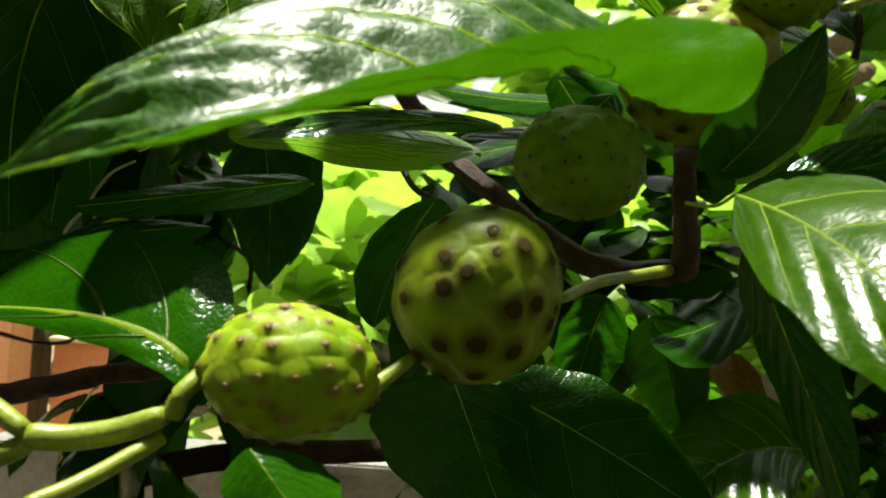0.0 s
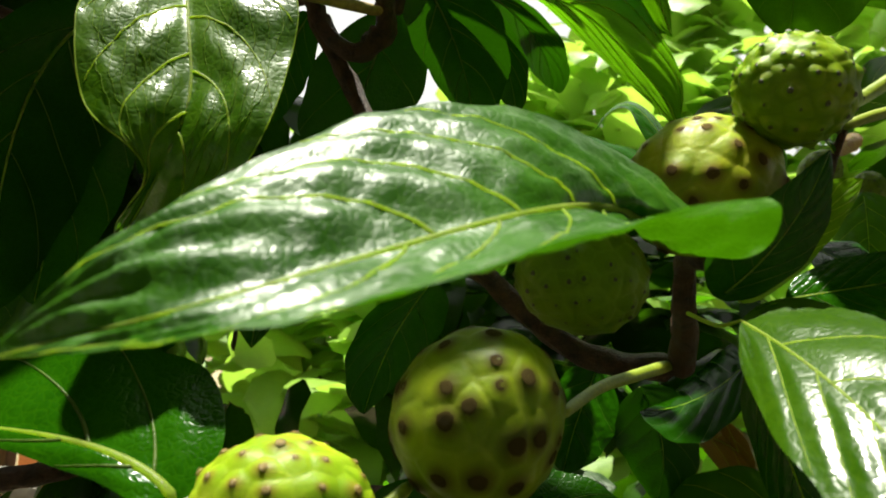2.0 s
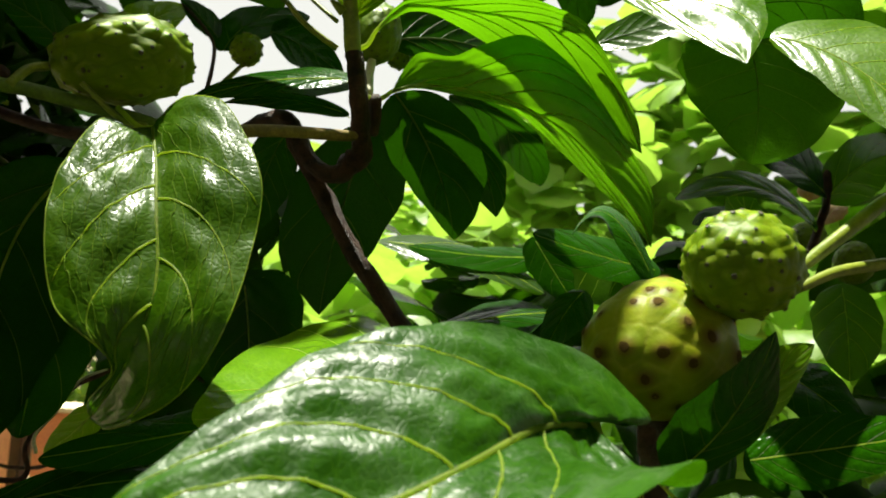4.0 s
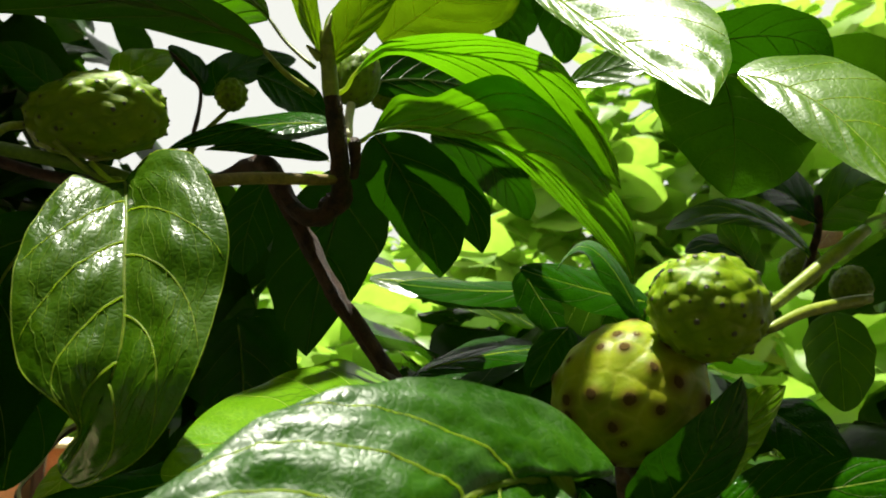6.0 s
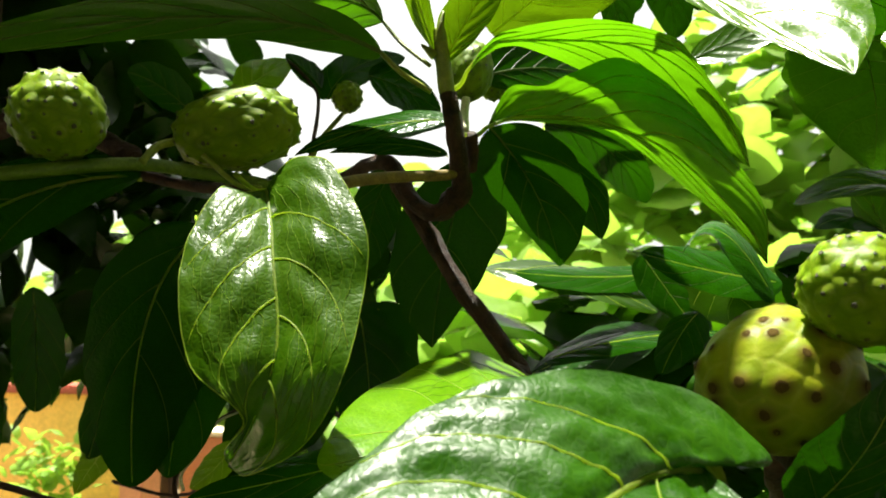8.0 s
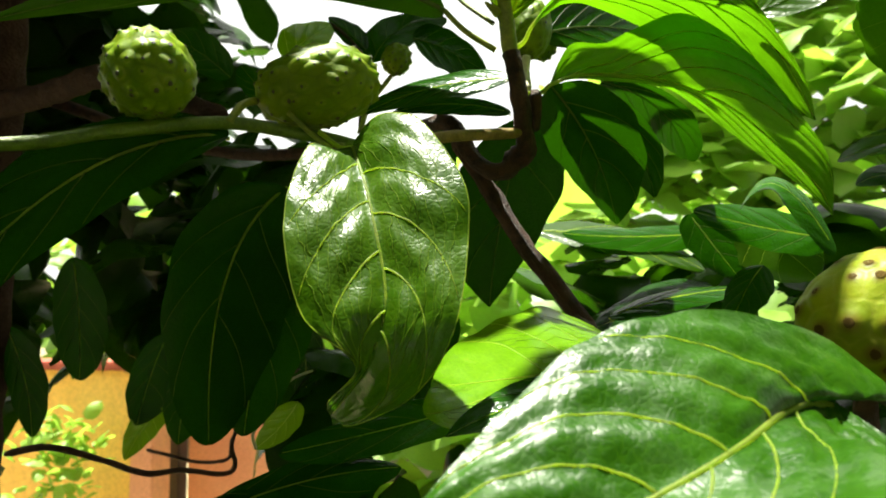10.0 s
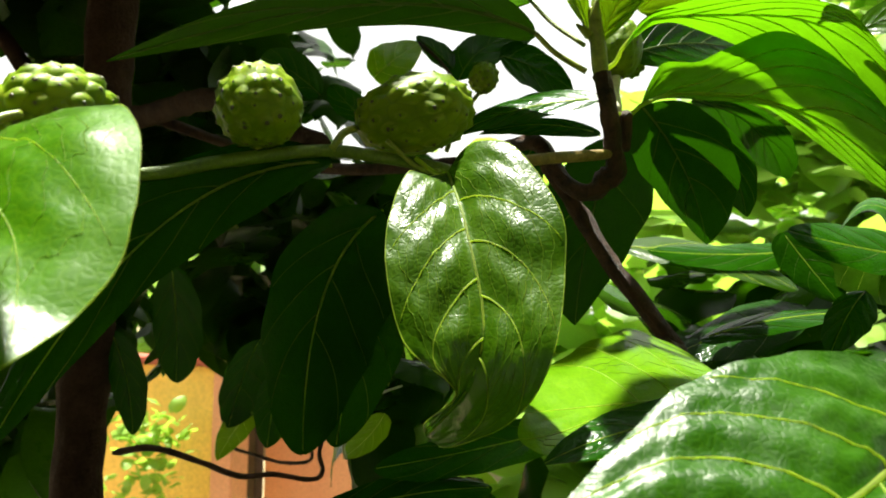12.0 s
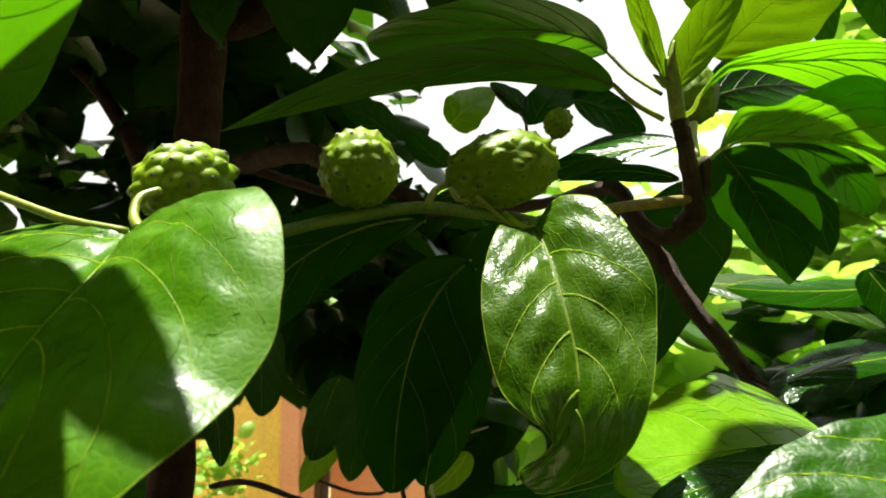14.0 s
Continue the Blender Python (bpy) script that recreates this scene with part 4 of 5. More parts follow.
branch('branch', [(-0.720, 0.800, 1.840), (-0.450, 0.860, 1.750), (-0.200, 0.740, 1.715), (-0.086, 0.613, 1.704), (-0.066, 0.609, 1.674), (-0.045, 0.608, 1.642), (-0.009, 0.611, 1.583), (0.039, 0.614, 1.519), (0.034, 0.595, 1.516), (0.099, 0.569, 1.464), (0.147, 0.557, 1.429), (0.184, 0.549, 1.418), (0.222, 0.540, 1.419)], 0.0068, 0.009, BARK)
branch('branch', [(0.224, 0.541, 1.417), (0.218, 0.509, 1.439), (0.203, 0.468, 1.464), (0.195, 0.442, 1.487), (0.197, 0.395, 1.480)], 0.0095, 0.005, BARK)
branch('twig', [(0.215, 0.530, 1.421), (0.178, 0.489, 1.414), (0.149, 0.448, 1.409), (0.119, 0.398, 1.398)], 0.0045, 0.003, GREEN_STEM)
branch('twig', [(-0.006, 0.618, 1.524), (0.008, 0.620, 1.501), (0.024, 0.611, 1.479), (0.040, 0.602, 1.470)], 0.003, 0.0025, BARK)
branch('stalk', [(0.264, 0.406, 1.572), (0.289, 0.420, 1.589), (0.338, 0.439, 1.625)], 0.0035, 0.0045, GREEN_STEM)
branch('stalk', [(0.262, 0.402, 1.561), (0.290, 0.412, 1.573), (0.330, 0.424, 1.582)], 0.003, 0.0035, GREEN_STEM)
leaf((0.086, 0.423, 1.493), (0.014, 0.390, 1.486), (-0.041, 0.359, 1.467), (0.018, 0.376, 1.478), (0.011, 0.410, 1.498), p=0.5, q=0.8, veins=3)
with_shoot("noni_branch", "noni branch behind with small glossy leaves", "branch")
branch('twig', [(-0.153, 0.712, 1.791), (-0.164, 0.710, 1.777), (-0.179, 0.697, 1.750), (-0.187, 0.687, 1.717)], 0.0022, 0.003, GREEN_STEM)
branch('twig', [(-0.187, 0.687, 1.717), (-0.190, 0.720, 1.796), (-0.204, 0.733, 1.828), (-0.236, 0.739, 1.861)], 0.0022, 0.0018, BARK)
leaf((-0.283, 0.716, 1.814), (-0.264, 0.731, 1.839), (-0.240, 0.758, 1.867), (-0.245, 0.720, 1.811), (-0.288, 0.742, 1.860), veins=3, look='sunlit', under=True)
leaf((-0.188, 0.740, 1.811), (-0.160, 0.756, 1.854), (-0.111, 0.793, 1.878), (-0.137, 0.756, 1.838), (-0.185, 0.757, 1.864), veins=3, under=True)
leaf((-0.143, 0.753, 1.841), (-0.102, 0.759, 1.825), (-0.061, 0.766, 1.798), (-0.104, 0.751, 1.796), (-0.102, 0.767, 1.851), veins=3, under=True)
leaf((-0.194, 0.737, 1.824), (-0.212, 0.739, 1.844), (-0.242, 0.746, 1.871), (-0.207, 0.750, 1.858), (-0.222, 0.736, 1.837), veins=3, under=True)
leaf((-0.288, 0.720, 1.763), (-0.315, 0.719, 1.786), (-0.341, 0.728, 1.815), (-0.296, 0.714, 1.793), (-0.336, 0.722, 1.784), veins=3, under=True)
leaf((-0.383, 0.786, 1.822), (-0.418, 0.770, 1.852), (-0.453, 0.756, 1.867), (-0.407, 0.772, 1.875), (-0.426, 0.770, 1.833), veins=3, under=True)
leaf((-0.142, 0.699, 1.755), (-0.088, 0.716, 1.772), (-0.030, 0.737, 1.780), (-0.090, 0.735, 1.791), (-0.087, 0.698, 1.753), veins=3)
leaf((-0.197, 0.910, 1.578), (-0.183, 0.915, 1.478), (-0.183, 0.919, 1.382), (-0.135, 0.916, 1.488), (-0.239, 0.913, 1.478), p=0.45, q=0.85, veins=3, quilt=0.002)
leaf((-0.181, 0.940, 1.592), (-0.172, 0.944, 1.492), (-0.162, 0.948, 1.411), (-0.124, 0.946, 1.506), (-0.220, 0.943, 1.497), p=0.45, q=0.8, veins=3)
leaf((-0.332, 0.907, 1.545), (-0.330, 0.910, 1.473), (-0.329, 0.913, 1.403), (-0.305, 0.911, 1.475), (-0.354, 0.909, 1.465), p=0.5, q=0.5, veins=3)
branch('twig', [(-0.327, 0.958, 1.531), (-0.301, 0.961, 1.480), (-0.273, 0.963, 1.451), (-0.237, 1.015, 1.417), (-0.235, 1.017, 1.369)], 0.004, 0.003, BARK)
branch('twig', [(-0.273, 0.963, 1.451), (-0.264, 0.961, 1.497), (-0.259, 0.959, 1.543)], 0.004, 0.003, BARK)
leaf((0.513, 0.881, 1.673), (0.432, 0.868, 1.720), (0.334, 0.864, 1.699), (0.425, 0.849, 1.705), (0.433, 0.885, 1.744), veins=3, look='midtone')
leaf((0.473, 0.932, 1.651), (0.423, 0.922, 1.690), (0.373, 0.920, 1.679), (0.419, 0.904, 1.673), (0.430, 0.941, 1.707), veins=3)
leaf((0.469, 0.931, 1.651), (0.444, 0.924, 1.694), (0.434, 0.916, 1.743), (0.416, 0.920, 1.700), (0.469, 0.925, 1.694), veins=3, look='midtone')
leaf((0.524, 0.876, 1.713), (0.480, 0.868, 1.746), (0.432, 0.863, 1.759), (0.460, 0.839, 1.726), (0.500, 0.894, 1.788), veins=3)
leaf((0.520, 0.877, 1.707), (0.543, 0.853, 1.743), (0.579, 0.823, 1.761), (0.547, 0.867, 1.787), (0.564, 0.849, 1.715), veins=3, look='midtone')
leaf((0.464, 0.736, 1.596), (0.462, 0.722, 1.552), (0.457, 0.709, 1.500), (0.486, 0.704, 1.552), (0.436, 0.741, 1.551), veins=3, look='midtone')
leaf((0.314, 0.535, 1.511), (0.333, 0.518, 1.497), (0.356, 0.502, 1.474), (0.354, 0.537, 1.515), (0.312, 0.498, 1.485), veins=3)
branch('twig', [(0.521, 0.915, 1.650), (0.518, 0.891, 1.674), (0.522, 0.876, 1.713), (0.519, 0.871, 1.747)], 0.006, 0.004, BARK)
leaf((0.251, 0.642, 1.579), (0.210, 0.650, 1.640), (0.181, 0.671, 1.622), (0.209, 0.632, 1.622), (0.213, 0.669, 1.653), veins=3)
leaf((-0.020, 0.847, 1.627), (0.088, 0.837, 1.613), (0.175, 0.819, 1.574), (0.088, 0.865, 1.633), (0.083, 0.809, 1.595), veins=3, look='midtone')
leaf((0.159, 0.809, 1.637), (0.182, 0.796, 1.598), (0.205, 0.782, 1.561), (0.213, 0.796, 1.611), (0.158, 0.795, 1.592), veins=3)
leaf((0.220, 0.795, 1.623), (0.247, 0.781, 1.594), (0.276, 0.767, 1.561), (0.282, 0.800, 1.618), (0.211, 0.781, 1.573), veins=3, look='midtone')
leaf((0.164, 0.720, 1.549), (0.097, 0.697, 1.532), (0.042, 0.676, 1.511), (0.103, 0.660, 1.513), (0.108, 0.735, 1.559), veins=3)
leaf((0.186, 0.618, 1.568), (0.168, 0.599, 1.549), (0.150, 0.582, 1.518), (0.186, 0.602, 1.540), (0.152, 0.598, 1.549), veins=3)
leaf((0.191, 0.853, 1.621), (0.110, 0.833, 1.615), (0.018, 0.809, 1.619), (0.108, 0.814, 1.597), (0.113, 0.853, 1.630), veins=3)
leaf((0.294, 0.778, 1.603), (0.224, 0.759, 1.614), (0.151, 0.739, 1.631), (0.223, 0.740, 1.590), (0.225, 0.778, 1.640), veins=3)
leaf((0.059, 0.621, 1.526), (0.133, 0.659, 1.545), (0.220, 0.701, 1.551), (0.137, 0.680, 1.553), (0.129, 0.638, 1.535), veins=3)
leaf((0.576, 0.975, 1.759), (0.554, 0.974, 1.751), (0.531, 0.974, 1.741), (0.546, 0.957, 1.729), (0.563, 0.992, 1.775), veins=2, look='dead')
leaf((0.625, 1.032, 1.743), (0.609, 1.033, 1.727), (0.595, 1.034, 1.707), (0.615, 1.014, 1.717), (0.601, 1.051, 1.734), veins=2, look='dead')
with_shoot("noni_branch", "low green noni shoot with a dark drooping leaf", "branch")
leaf((-0.045, 0.323, 1.362), (-0.097, 0.338, 1.380), (-0.198, 0.357, 1.377), (-0.095, 0.326, 1.373), (-0.113, 0.379, 1.422), p=0.4, q=0.7, veins=2, quilt=0.0008, lobe=(0.2, 0.2), rib=3.2)
branch('stem', [(-0.097, 0.298, 1.336), (-0.083, 0.302, 1.335), (-0.066, 0.305, 1.338), (-0.047, 0.308, 1.345)], 0.0055, 0.0048, GREEN_STEM)
branch('petiole', [(-0.177, 0.307, 1.368), (-0.145, 0.303, 1.358), (-0.120, 0.300, 1.350), (-0.097, 0.298, 1.337)], 0.0032, 0.0042, GREEN_STEM)
branch('petiole', [(-0.166, 0.289, 1.327), (-0.136, 0.294, 1.326), (-0.113, 0.296, 1.326), (-0.096, 0.299, 1.333)], 0.0042, 0.0046, GREEN_STEM)
branch('stem', [(-0.082, 0.274, 1.317), (-0.068, 0.289, 1.323), (-0.048, 0.309, 1.336)], 0.0034, 0.0034, GREEN_STEM)
branch('twig', [(-0.751, 1.204, 1.279), (-0.712, 1.205, 1.271), (-0.654, 1.208, 1.259), (-0.606, 1.209, 1.261), (-0.589, 1.210, 1.269), (-0.587, 1.209, 1.283)], 0.0035, 0.003, BARK)
branch('stalk', [(-0.045, 0.309, 1.344), (-0.042, 0.309, 1.353), (-0.038, 0.314, 1.359), (-0.034, 0.319, 1.364)], 0.0042, 0.0038, GREEN_STEM)
branch('twig', [(-0.285, 0.518, 1.302), (-0.230, 0.519, 1.311), (-0.183, 0.520, 1.324), (-0.135, 0.522, 1.333)], 0.008, 0.007, BARK)
branch('stalk', [(0.030, 0.336, 1.355), (0.038, 0.346, 1.361), (0.047, 0.356, 1.368)], 0.004, 0.003, GREEN_STEM)
leaf((-0.009, 0.295, 1.338), (0.003, 0.286, 1.329), (0.022, 0.278, 1.311), (0.026, 0.297, 1.327), (-0.013, 0.286, 1.321), veins=6)
with_shoot("noni_branch", "shaded lower noni branch with dark wet leaves", "branch")
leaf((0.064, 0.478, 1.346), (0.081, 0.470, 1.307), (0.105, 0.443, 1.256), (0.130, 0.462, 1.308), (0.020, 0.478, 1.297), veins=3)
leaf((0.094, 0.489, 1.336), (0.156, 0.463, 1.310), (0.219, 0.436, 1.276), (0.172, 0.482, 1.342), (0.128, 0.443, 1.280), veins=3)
leaf((0.466, 0.847, 1.233), (0.384, 0.845, 1.222), (0.296, 0.825, 1.148), (0.395, 0.766, 1.192), (0.355, 0.881, 1.278), veins=4, quilt=0.0025, look='midtone')
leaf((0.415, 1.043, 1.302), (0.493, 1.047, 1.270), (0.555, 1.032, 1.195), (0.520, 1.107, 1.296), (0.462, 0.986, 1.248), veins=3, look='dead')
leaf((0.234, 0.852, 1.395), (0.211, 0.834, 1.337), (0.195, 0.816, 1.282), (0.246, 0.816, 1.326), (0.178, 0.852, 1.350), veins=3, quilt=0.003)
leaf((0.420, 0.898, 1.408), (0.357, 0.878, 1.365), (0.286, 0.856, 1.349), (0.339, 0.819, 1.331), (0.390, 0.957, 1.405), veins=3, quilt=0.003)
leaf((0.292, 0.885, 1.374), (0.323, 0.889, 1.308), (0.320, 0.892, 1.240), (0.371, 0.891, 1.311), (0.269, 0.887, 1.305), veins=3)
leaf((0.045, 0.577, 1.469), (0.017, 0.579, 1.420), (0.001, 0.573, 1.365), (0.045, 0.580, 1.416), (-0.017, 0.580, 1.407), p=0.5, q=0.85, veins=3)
branch('twig', [(-0.156, 0.571, 1.325), (-0.084, 0.605, 1.307), (-0.007, 0.628, 1.294), (0.035, 0.649, 1.290)], 0.006, 0.005, BARK)
leaf((0.454, 1.043, 1.324), (0.481, 1.046, 1.273), (0.487, 1.028, 1.222), (0.489, 1.026, 1.277), (0.473, 1.066, 1.270), veins=2, look='dead')
with_shoot("noni_branch", "upright noni shoot with large arching green leaves and a bud", "branch")
leaf([(0.012, 0.597, 1.727), (0.034, 0.612, 1.739), (0.069, 0.628, 1.743), (0.109, 0.640, 1.740), (0.164, 0.636, 1.713), (0.203, 0.620, 1.668), (0.229, 0.604, 1.628), (0.236, 0.600, 1.605)],
     left=[(0.012, 0.597, 1.727), (0.034, 0.615, 1.737), (0.068, 0.635, 1.739), (0.110, 0.655, 1.738), (0.136, 0.665, 1.727), (0.191, 0.650, 1.672), (0.222, 0.622, 1.631), (0.236, 0.600, 1.605)],
     right=[(0.012, 0.597, 1.727), (0.021, 0.605, 1.751), (0.034, 0.612, 1.769), (0.062, 0.618, 1.769), (0.087, 0.612, 1.778), (0.128, 0.600, 1.784), (0.172, 0.598, 1.750), (0.213, 0.602, 1.695), (0.237, 0.603, 1.651), (0.236, 0.600, 1.605)],
     bulge=(0.06, 0.10), quilt=0.0014, ripple=0.0006, veins=4, sweep=0.5, rib=1.5, look='arching', stalk=(-0.008, 0.587, 1.718))
leaf([(-0.003, 0.578, 1.771), (0.013, 0.578, 1.789), (0.032, 0.580, 1.797), (0.109, 0.592, 1.796), (0.147, 0.596, 1.788), (0.179, 0.598, 1.767), (0.204, 0.598, 1.736), (0.225, 0.595, 1.683)],
     left=[(-0.003, 0.578, 1.771), (0.010, 0.582, 1.784), (0.027, 0.588, 1.795), (0.050, 0.600, 1.796), (0.110, 0.630, 1.777), (0.145, 0.640, 1.762), (0.204, 0.620, 1.705), (0.225, 0.595, 1.683)],
     right=[(-0.003, 0.578, 1.771), (0.016, 0.572, 1.793), (0.038, 0.566, 1.801), (0.101, 0.556, 1.801), (0.158, 0.558, 1.784), (0.180, 0.564, 1.765), (0.216, 0.585, 1.715), (0.225, 0.595, 1.683)],
     bulge=(0.05, 0.05), quilt=0.0012, ripple=0.0004, veins=4, sweep=0.5, rib=1.5, look='arching', stalk=(-0.015, 0.581, 1.757))
leaf((0.013, 0.612, 1.731), (0.051, 0.653, 1.678), (0.071, 0.684, 1.613), (0.020, 0.652, 1.667), (0.096, 0.655, 1.683), p=0.45, q=0.85, veins=3, under=True)
leaf((0.020, 0.632, 1.738), (0.083, 0.682, 1.703), (0.111, 0.717, 1.643), (0.056, 0.683, 1.681), (0.115, 0.696, 1.692), p=0.45, q=0.85, veins=3, under=True)
leaf((0.059, 0.664, 1.749), (0.123, 0.741, 1.738), (0.155, 0.785, 1.694), (0.108, 0.743, 1.717), (0.158, 0.754, 1.734), p=0.5, q=0.6, veins=4, under=True)
leaf((-0.012, 0.653, 1.716), (-0.039, 0.674, 1.622), (-0.053, 0.686, 1.535), (-0.091, 0.672, 1.610), (0.011, 0.677, 1.628), p=0.5, q=0.95, veins=2, under=True)
leaf((-0.092, 0.677, 1.717), (-0.116, 0.683, 1.662), (-0.121, 0.690, 1.612), (-0.139, 0.680, 1.667), (-0.090, 0.686, 1.656), veins=4, under=True)
leaf((-0.073, 0.555, 1.784), (-0.186, 0.476, 1.788), (-0.320, 0.341, 1.706), (-0.174, 0.453, 1.800), (-0.180, 0.506, 1.783), p=0.6, q=0.8, veins=4, stalk=(-0.032, 0.57, 1.752), look='midtone', under=True)
leaf((-0.081, 0.590, 1.827), (-0.161, 0.595, 1.864), (-0.334, 0.595, 1.875), (-0.168, 0.558, 1.884), (-0.192, 0.624, 1.836), p=0.5, q=0.5, veins=4, stalk=(-0.033, 0.567, 1.774), look='midtone', under=True)
leaf((-0.021, 0.570, 1.774), (-0.003, 0.572, 1.813), (0.037, 0.580, 1.879), (0.016, 0.575, 1.811), (-0.023, 0.568, 1.822), p=0.9, q=0.7, veins=4, rib=1.6, look='sunlit', under=True)
leaf((-0.029, 0.565, 1.788), (-0.046, 0.553, 1.842), (-0.060, 0.542, 1.896), (-0.056, 0.550, 1.837), (-0.036, 0.556, 1.844), p=0.7, q=0.7, veins=4, look='sunlit')
leaf((0.011, 0.639, 1.830), (0.069, 0.654, 1.884), (0.127, 0.668, 1.943), (0.106, 0.671, 1.854), (0.034, 0.638, 1.916), p=0.5, q=0.6, veins=4, look='sunlit', under=True)
leaf((-0.022, 0.589, 1.733), (-0.094, 0.594, 1.730), (-0.155, 0.573, 1.702), (-0.090, 0.576, 1.715), (-0.098, 0.611, 1.748), p=0.6, q=0.8, veins=4)
leaf((-0.021, 0.588, 1.702), (-0.079, 0.597, 1.716), (-0.131, 0.594, 1.709), (-0.077, 0.589, 1.705), (-0.082, 0.605, 1.726), p=0.6, q=0.8, veins=4)
leaf((0.002, 0.620, 1.780), (0.058, 0.679, 1.809), (0.134, 0.749, 1.817), (0.067, 0.675, 1.784), (0.061, 0.698, 1.847), veins=4, under=True)
branch('stem', [(-0.028, 0.599, 1.660), (-0.011, 0.592, 1.665), (-0.010, 0.587, 1.684), (-0.013, 0.582, 1.717), (-0.018, 0.580, 1.744), (-0.020, 0.579, 1.754)], 0.0085, 0.0078, BARK)
branch('stem', [(-0.020, 0.579, 1.750), (-0.022, 0.573, 1.774), (-0.024, 0.568, 1.792), (-0.025, 0.566, 1.806)], 0.0074, 0.0058, GREEN_STEM, 'smooth green shoot tip')
branch('knot', [(-0.068, 0.606, 1.685), (-0.060, 0.604, 1.671), (-0.048, 0.600, 1.659), (-0.034, 0.597, 1.653), (-0.021, 0.594, 1.658), (-0.013, 0.590, 1.672)], 0.0075, 0.0085, BARK, 'hooked knot of rough bark')
branch('bud', [(-0.024, 0.564, 1.793), (-0.023, 0.562, 1.805), (-0.021, 0.564, 1.820)], 0.0052, 0.0012, GREEN_STEM, 'pale green leaf bud')
branch('stipule', [(-0.028, 0.565, 1.781), (-0.034, 0.562, 1.786), (-0.039, 0.559, 1.790)], 0.0045, 0.001, GREEN_STEM)
branch('petiole', [(-0.027, 0.572, 1.779), (-0.038, 0.566, 1.812), (-0.045, 0.562, 1.835), (-0.050, 0.559, 1.859)], 0.003, 0.0025, GREEN_STEM)
branch('fruit_stalk', [(-0.008, 0.607, 1.758), (-0.009, 0.604, 1.742), (-0.006, 0.592, 1.722)], 0.0042, 0.0036, CREAM_STEM, 'cream fruit stalk')
branch('twig', [(-0.000, 0.587, 1.721), (-0.000, 0.595, 1.701), (-0.001, 0.597, 1.687)], 0.005, 0.0035, BARK)
leaf((-0.021, 0.746, 1.967), (0.064, 0.758, 1.964), (0.150, 0.771, 1.955), (0.063, 0.767, 1.898), (0.065, 0.768, 2.043), p=0.4, q=0.4, veins=3, look='sunlit', under=True)
with_shoot("noni_branch", "high noni twig with pale shining leaves, unseen shading leaves added above", "branch")
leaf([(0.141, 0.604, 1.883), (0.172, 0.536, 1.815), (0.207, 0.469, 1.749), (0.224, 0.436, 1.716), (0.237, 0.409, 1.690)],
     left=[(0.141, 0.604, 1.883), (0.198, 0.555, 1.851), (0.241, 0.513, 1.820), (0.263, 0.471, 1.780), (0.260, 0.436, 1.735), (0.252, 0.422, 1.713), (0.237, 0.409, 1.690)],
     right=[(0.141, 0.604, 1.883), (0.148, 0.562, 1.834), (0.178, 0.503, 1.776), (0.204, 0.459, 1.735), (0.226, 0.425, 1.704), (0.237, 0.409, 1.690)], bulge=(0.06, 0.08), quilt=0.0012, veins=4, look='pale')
leaf((0.298, 0.566, 1.782), (0.306, 0.559, 1.727), (0.300, 0.557, 1.669), (0.244, 0.558, 1.733), (0.376, 0.568, 1.736), p=0.35, q=0.6, veins=4, look='midtone', under=True)
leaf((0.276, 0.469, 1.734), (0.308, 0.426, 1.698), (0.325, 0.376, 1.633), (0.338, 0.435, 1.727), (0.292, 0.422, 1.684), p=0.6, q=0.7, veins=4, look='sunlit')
leaf((0.241, 0.552, 1.779), (0.323, 0.526, 1.788), (0.358, 0.513, 1.757), (0.328, 0.559, 1.775), (0.316, 0.494, 1.799), p=0.5, q=0.6, veins=4, look='plain', under=True)
leaf((0.184, 0.608, 1.781), (0.227, 0.599, 1.794), (0.268, 0.591, 1.803), (0.229, 0.592, 1.777), (0.226, 0.606, 1.812), veins=4, look='midtone', under=True)
leaf((0.127, 0.900, 2.043), (0.142, 0.910, 1.983), (0.150, 0.918, 1.931), (0.120, 0.909, 1.979), (0.167, 0.911, 1.987), veins=4, under=True)
leaf((0.188, 0.903, 2.059), (0.210, 0.913, 1.999), (0.218, 0.923, 1.932), (0.176, 0.911, 1.995), (0.243, 0.915, 1.999), veins=4, under=True)
leaf((0.092, 0.940, 2.100), (0.128, 0.951, 2.045), (0.176, 0.962, 1.991), (0.100, 0.952, 2.021), (0.172, 0.953, 2.054), veins=4, under=True)
leaf((0.243, 0.954, 2.086), (0.263, 0.962, 2.039), (0.251, 0.968, 1.991), (0.232, 0.960, 2.039), (0.299, 0.965, 2.035), veins=4, under=True)
# unseen leaves added overhead to shade the fruits and branches below
leaf((-0.088, 0.507, 2.120), (0.020, 0.490, 2.130), (0.135, 0.500, 2.080), (0.018, 0.567, 2.130), (-0.006, 0.399, 2.130), p=0.4, q=0.5, veins=3, under=True)
leaf((-0.264, 0.731, 2.170), (-0.135, 0.752, 2.180), (-0.009, 0.768, 2.130), (-0.147, 0.836, 2.180), (-0.123, 0.668, 2.180), p=0.4, q=0.5, veins=3, under=True)
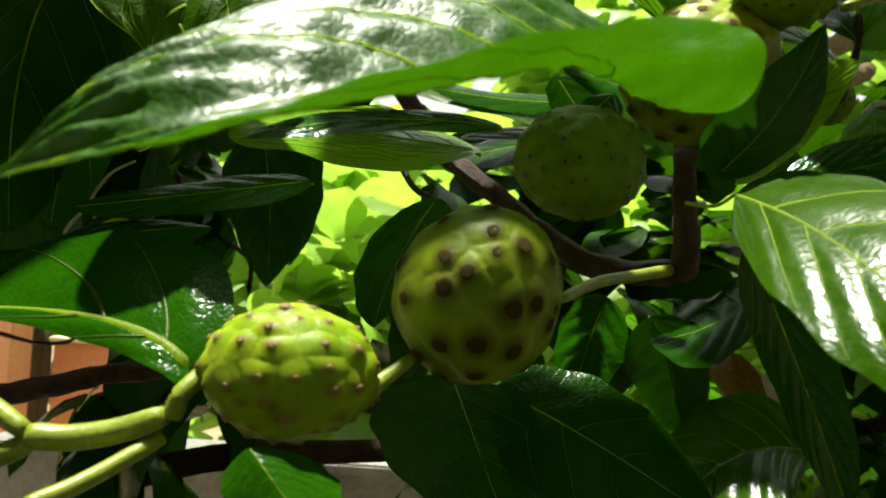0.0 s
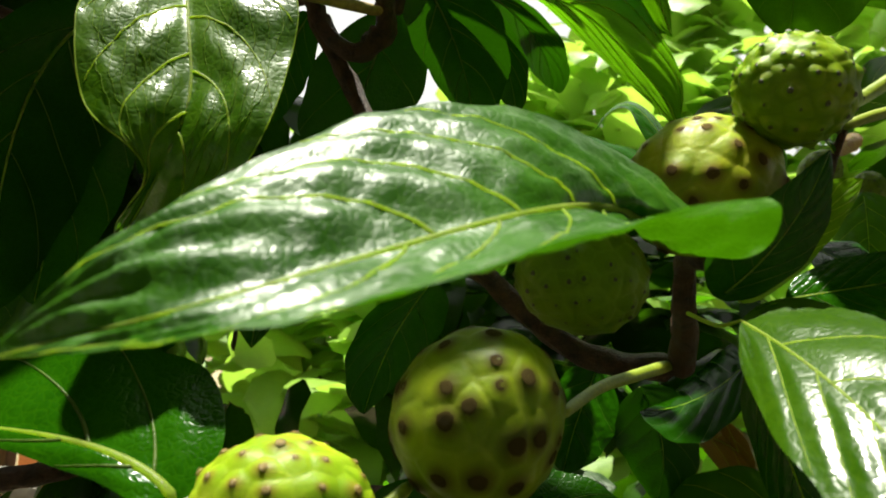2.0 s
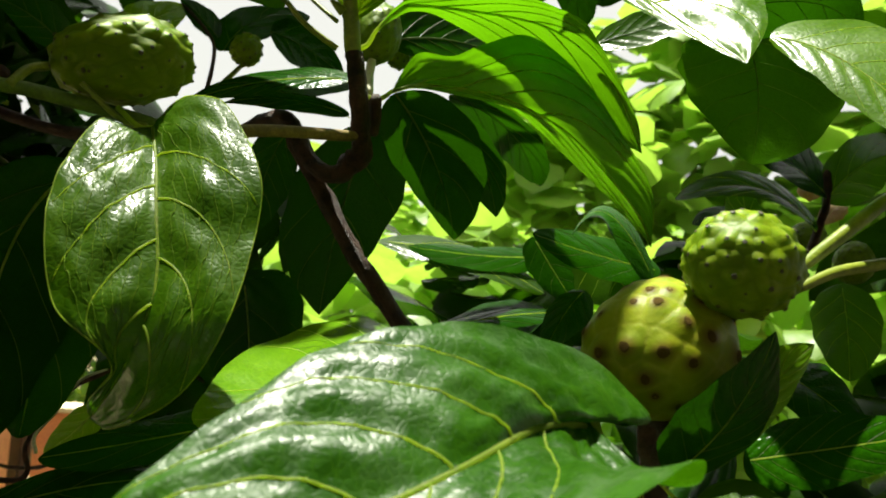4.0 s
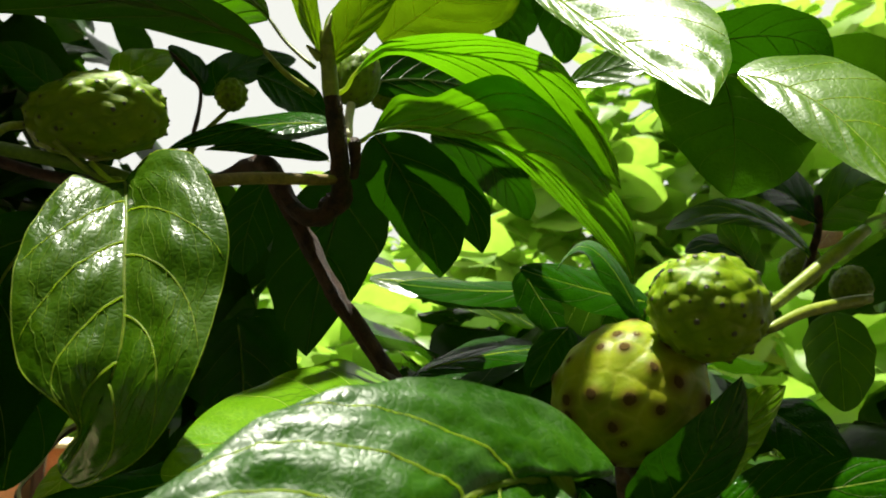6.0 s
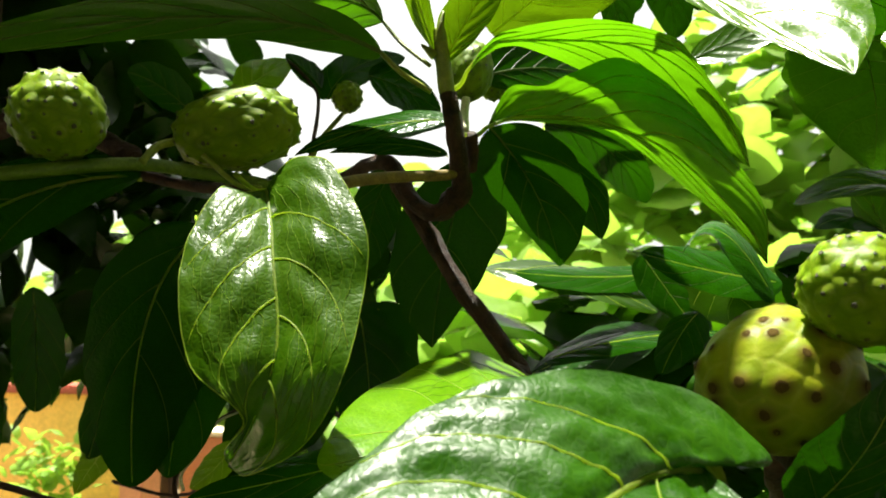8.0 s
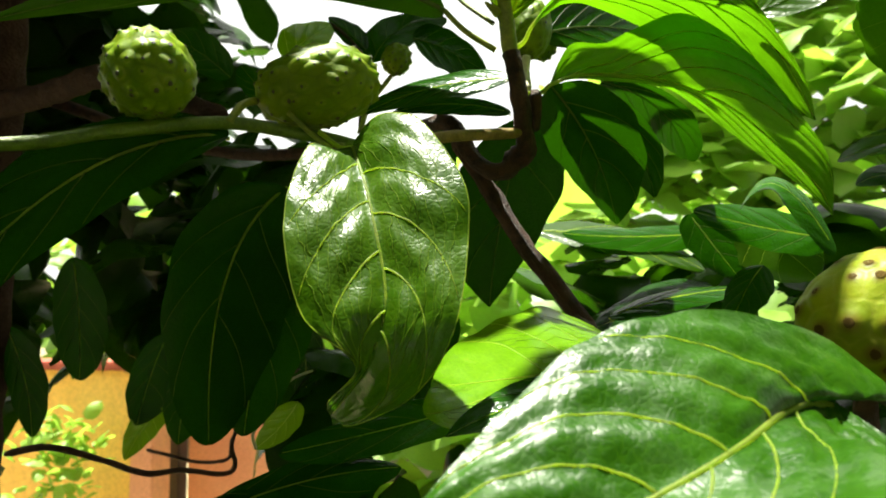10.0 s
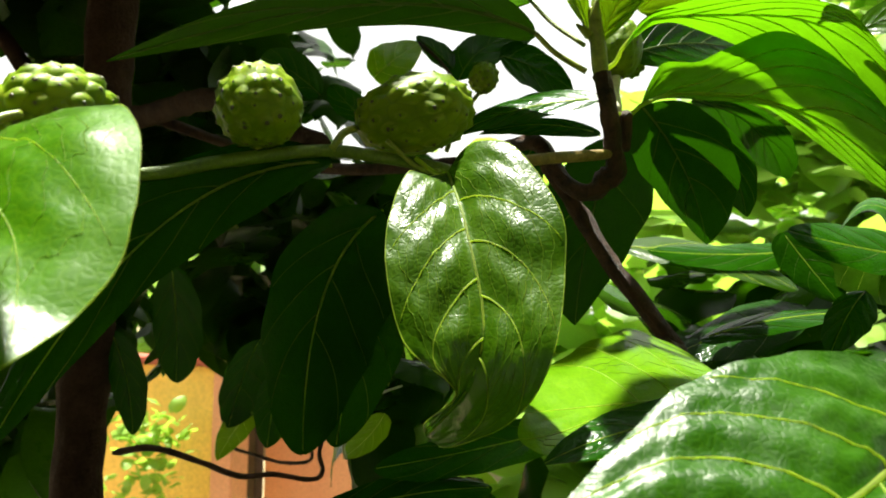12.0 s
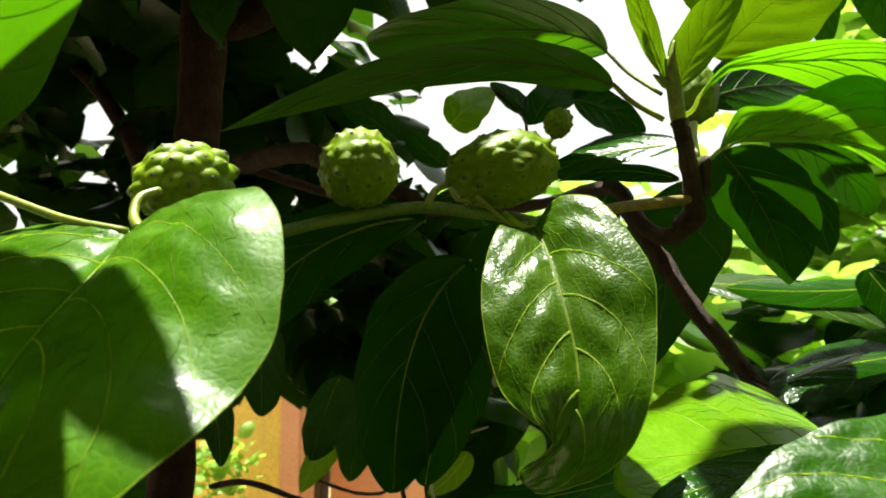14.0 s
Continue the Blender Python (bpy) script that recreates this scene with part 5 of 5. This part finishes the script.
# unseen caster, outlined to draw the shadow edge on the broad leaf
leaf([(-0.400, 0.165, 1.842), (-0.290, 0.168, 1.846), (-0.190, 0.155, 1.838)],
     left=[(-0.400, 0.165, 1.842), (-0.372, 0.205, 1.840), (-0.346, 0.210, 1.840), (-0.303, 0.208, 1.840), (-0.250, 0.187, 1.840), (-0.215, 0.172, 1.838), (-0.190, 0.155, 1.838)],
     right=[(-0.400, 0.165, 1.842), (-0.360, 0.150, 1.842), (-0.290, 0.147, 1.840), (-0.220, 0.146, 1.838), (-0.190, 0.155, 1.838)], veins=4, under=True)
# unseen casters added to darken the long top leaves
leaf((-0.100, 0.600, 2.130), (-0.235, 0.505, 2.130), (-0.370, 0.370, 2.100), (-0.200, 0.462, 2.125), (-0.270, 0.548, 2.125), p=0.4, q=0.5, veins=3, look='midtone', under=True)
leaf((-0.268, 0.607, 2.120), (-0.199, 0.578, 2.130), (-0.122, 0.593, 2.080), (-0.194, 0.627, 2.130), (-0.204, 0.528, 2.130), p=0.4, q=0.5, veins=3, under=True)

# ---- fruits ----
fruit((0.076, 0.364, 1.399), (-0.322, 0.291, -0.901), 0.043, 0.039, 'spotted', 'yellow-green noni fruit with round brown spots', 3)
fruit((-0.002, 0.325, 1.363), (0.994, 0.110, -0.008), 0.037, 0.028, 'warty', 'plump green noni fruit on a low shoot', 5)
fruit((0.126, 0.395, 1.470), (-0.998, -0.037, 0.055), 0.033, 0.030, 'green', 'shaded dark green noni fruit under a leaf', 7)
fruit((0.191, 0.410, 1.524), (-0.912, -0.142, -0.384), 0.043, 0.038, 'ripening', 'yellowish noni fruit with brown ringed eyes', 9)
fruit((0.225, 0.381, 1.571), (-0.965, -0.238, 0.108), 0.031, 0.027, 'eyed', 'round green noni fruit with tiny dark dots', 11)
fruit((-0.144, 0.447, 1.689), (0.914, 0.330, 0.234), 0.043, 0.028, 'eyed', 'oval green noni fruit above a hanging leaf', 13)
fruit((-0.227, 0.375, 1.680), (0.196, -0.883, -0.427), 0.029, 0.027, 'eyed', 'knobbly green noni fruit on a green twig', 15)
fruit((-0.290, 0.274, 1.654), (0.416, 0.840, 0.349), 0.030, 0.022, 'knobbly', 'bumpy light green noni fruit with a curved stalk', 17)
fruit((-0.150, 0.700, 1.798), (0.382, 0.019, 0.924), 0.016, 0.015, 'knobbly', 'tiny unripe green noni fruit', 19)
fruit((-0.006, 0.618, 1.787), (0.107, 0.196, 0.975), 0.029, 0.021, 'green', 'young pale green noni fruit on the shoot', 21)
fruit((0.548, 0.985, 1.671), (-0.393, 0.100, -0.914), 0.032, 0.027, 'green', 'small yellowish noni fruit among back leaves', 23)
fruit((0.618, 0.994, 1.649), (-0.141, 0.129, -0.982), 0.030, 0.026, 'green', 'small yellowish noni fruit among back leaves', 25)
fruit((0.004, 0.722, 1.810), (0.175, -0.126, 0.977), 0.016, 0.013, 'knobbly', 'tiny unripe green noni fruit', 27)
stalk([(-0.272, 0.221, 1.618), (-0.284, 0.229, 1.627), (-0.288, 0.237, 1.638), (-0.285, 0.248, 1.644)], .0028)
stalk([(-0.190, 0.407, 1.656), (-0.186, 0.417, 1.670), (-0.181, 0.428, 1.676)], .003)
stalk([(-0.126, 0.449, 1.647), (-0.137, 0.436, 1.647), (-0.155, 0.420, 1.664)], .002)
# ---- end of shoots ----
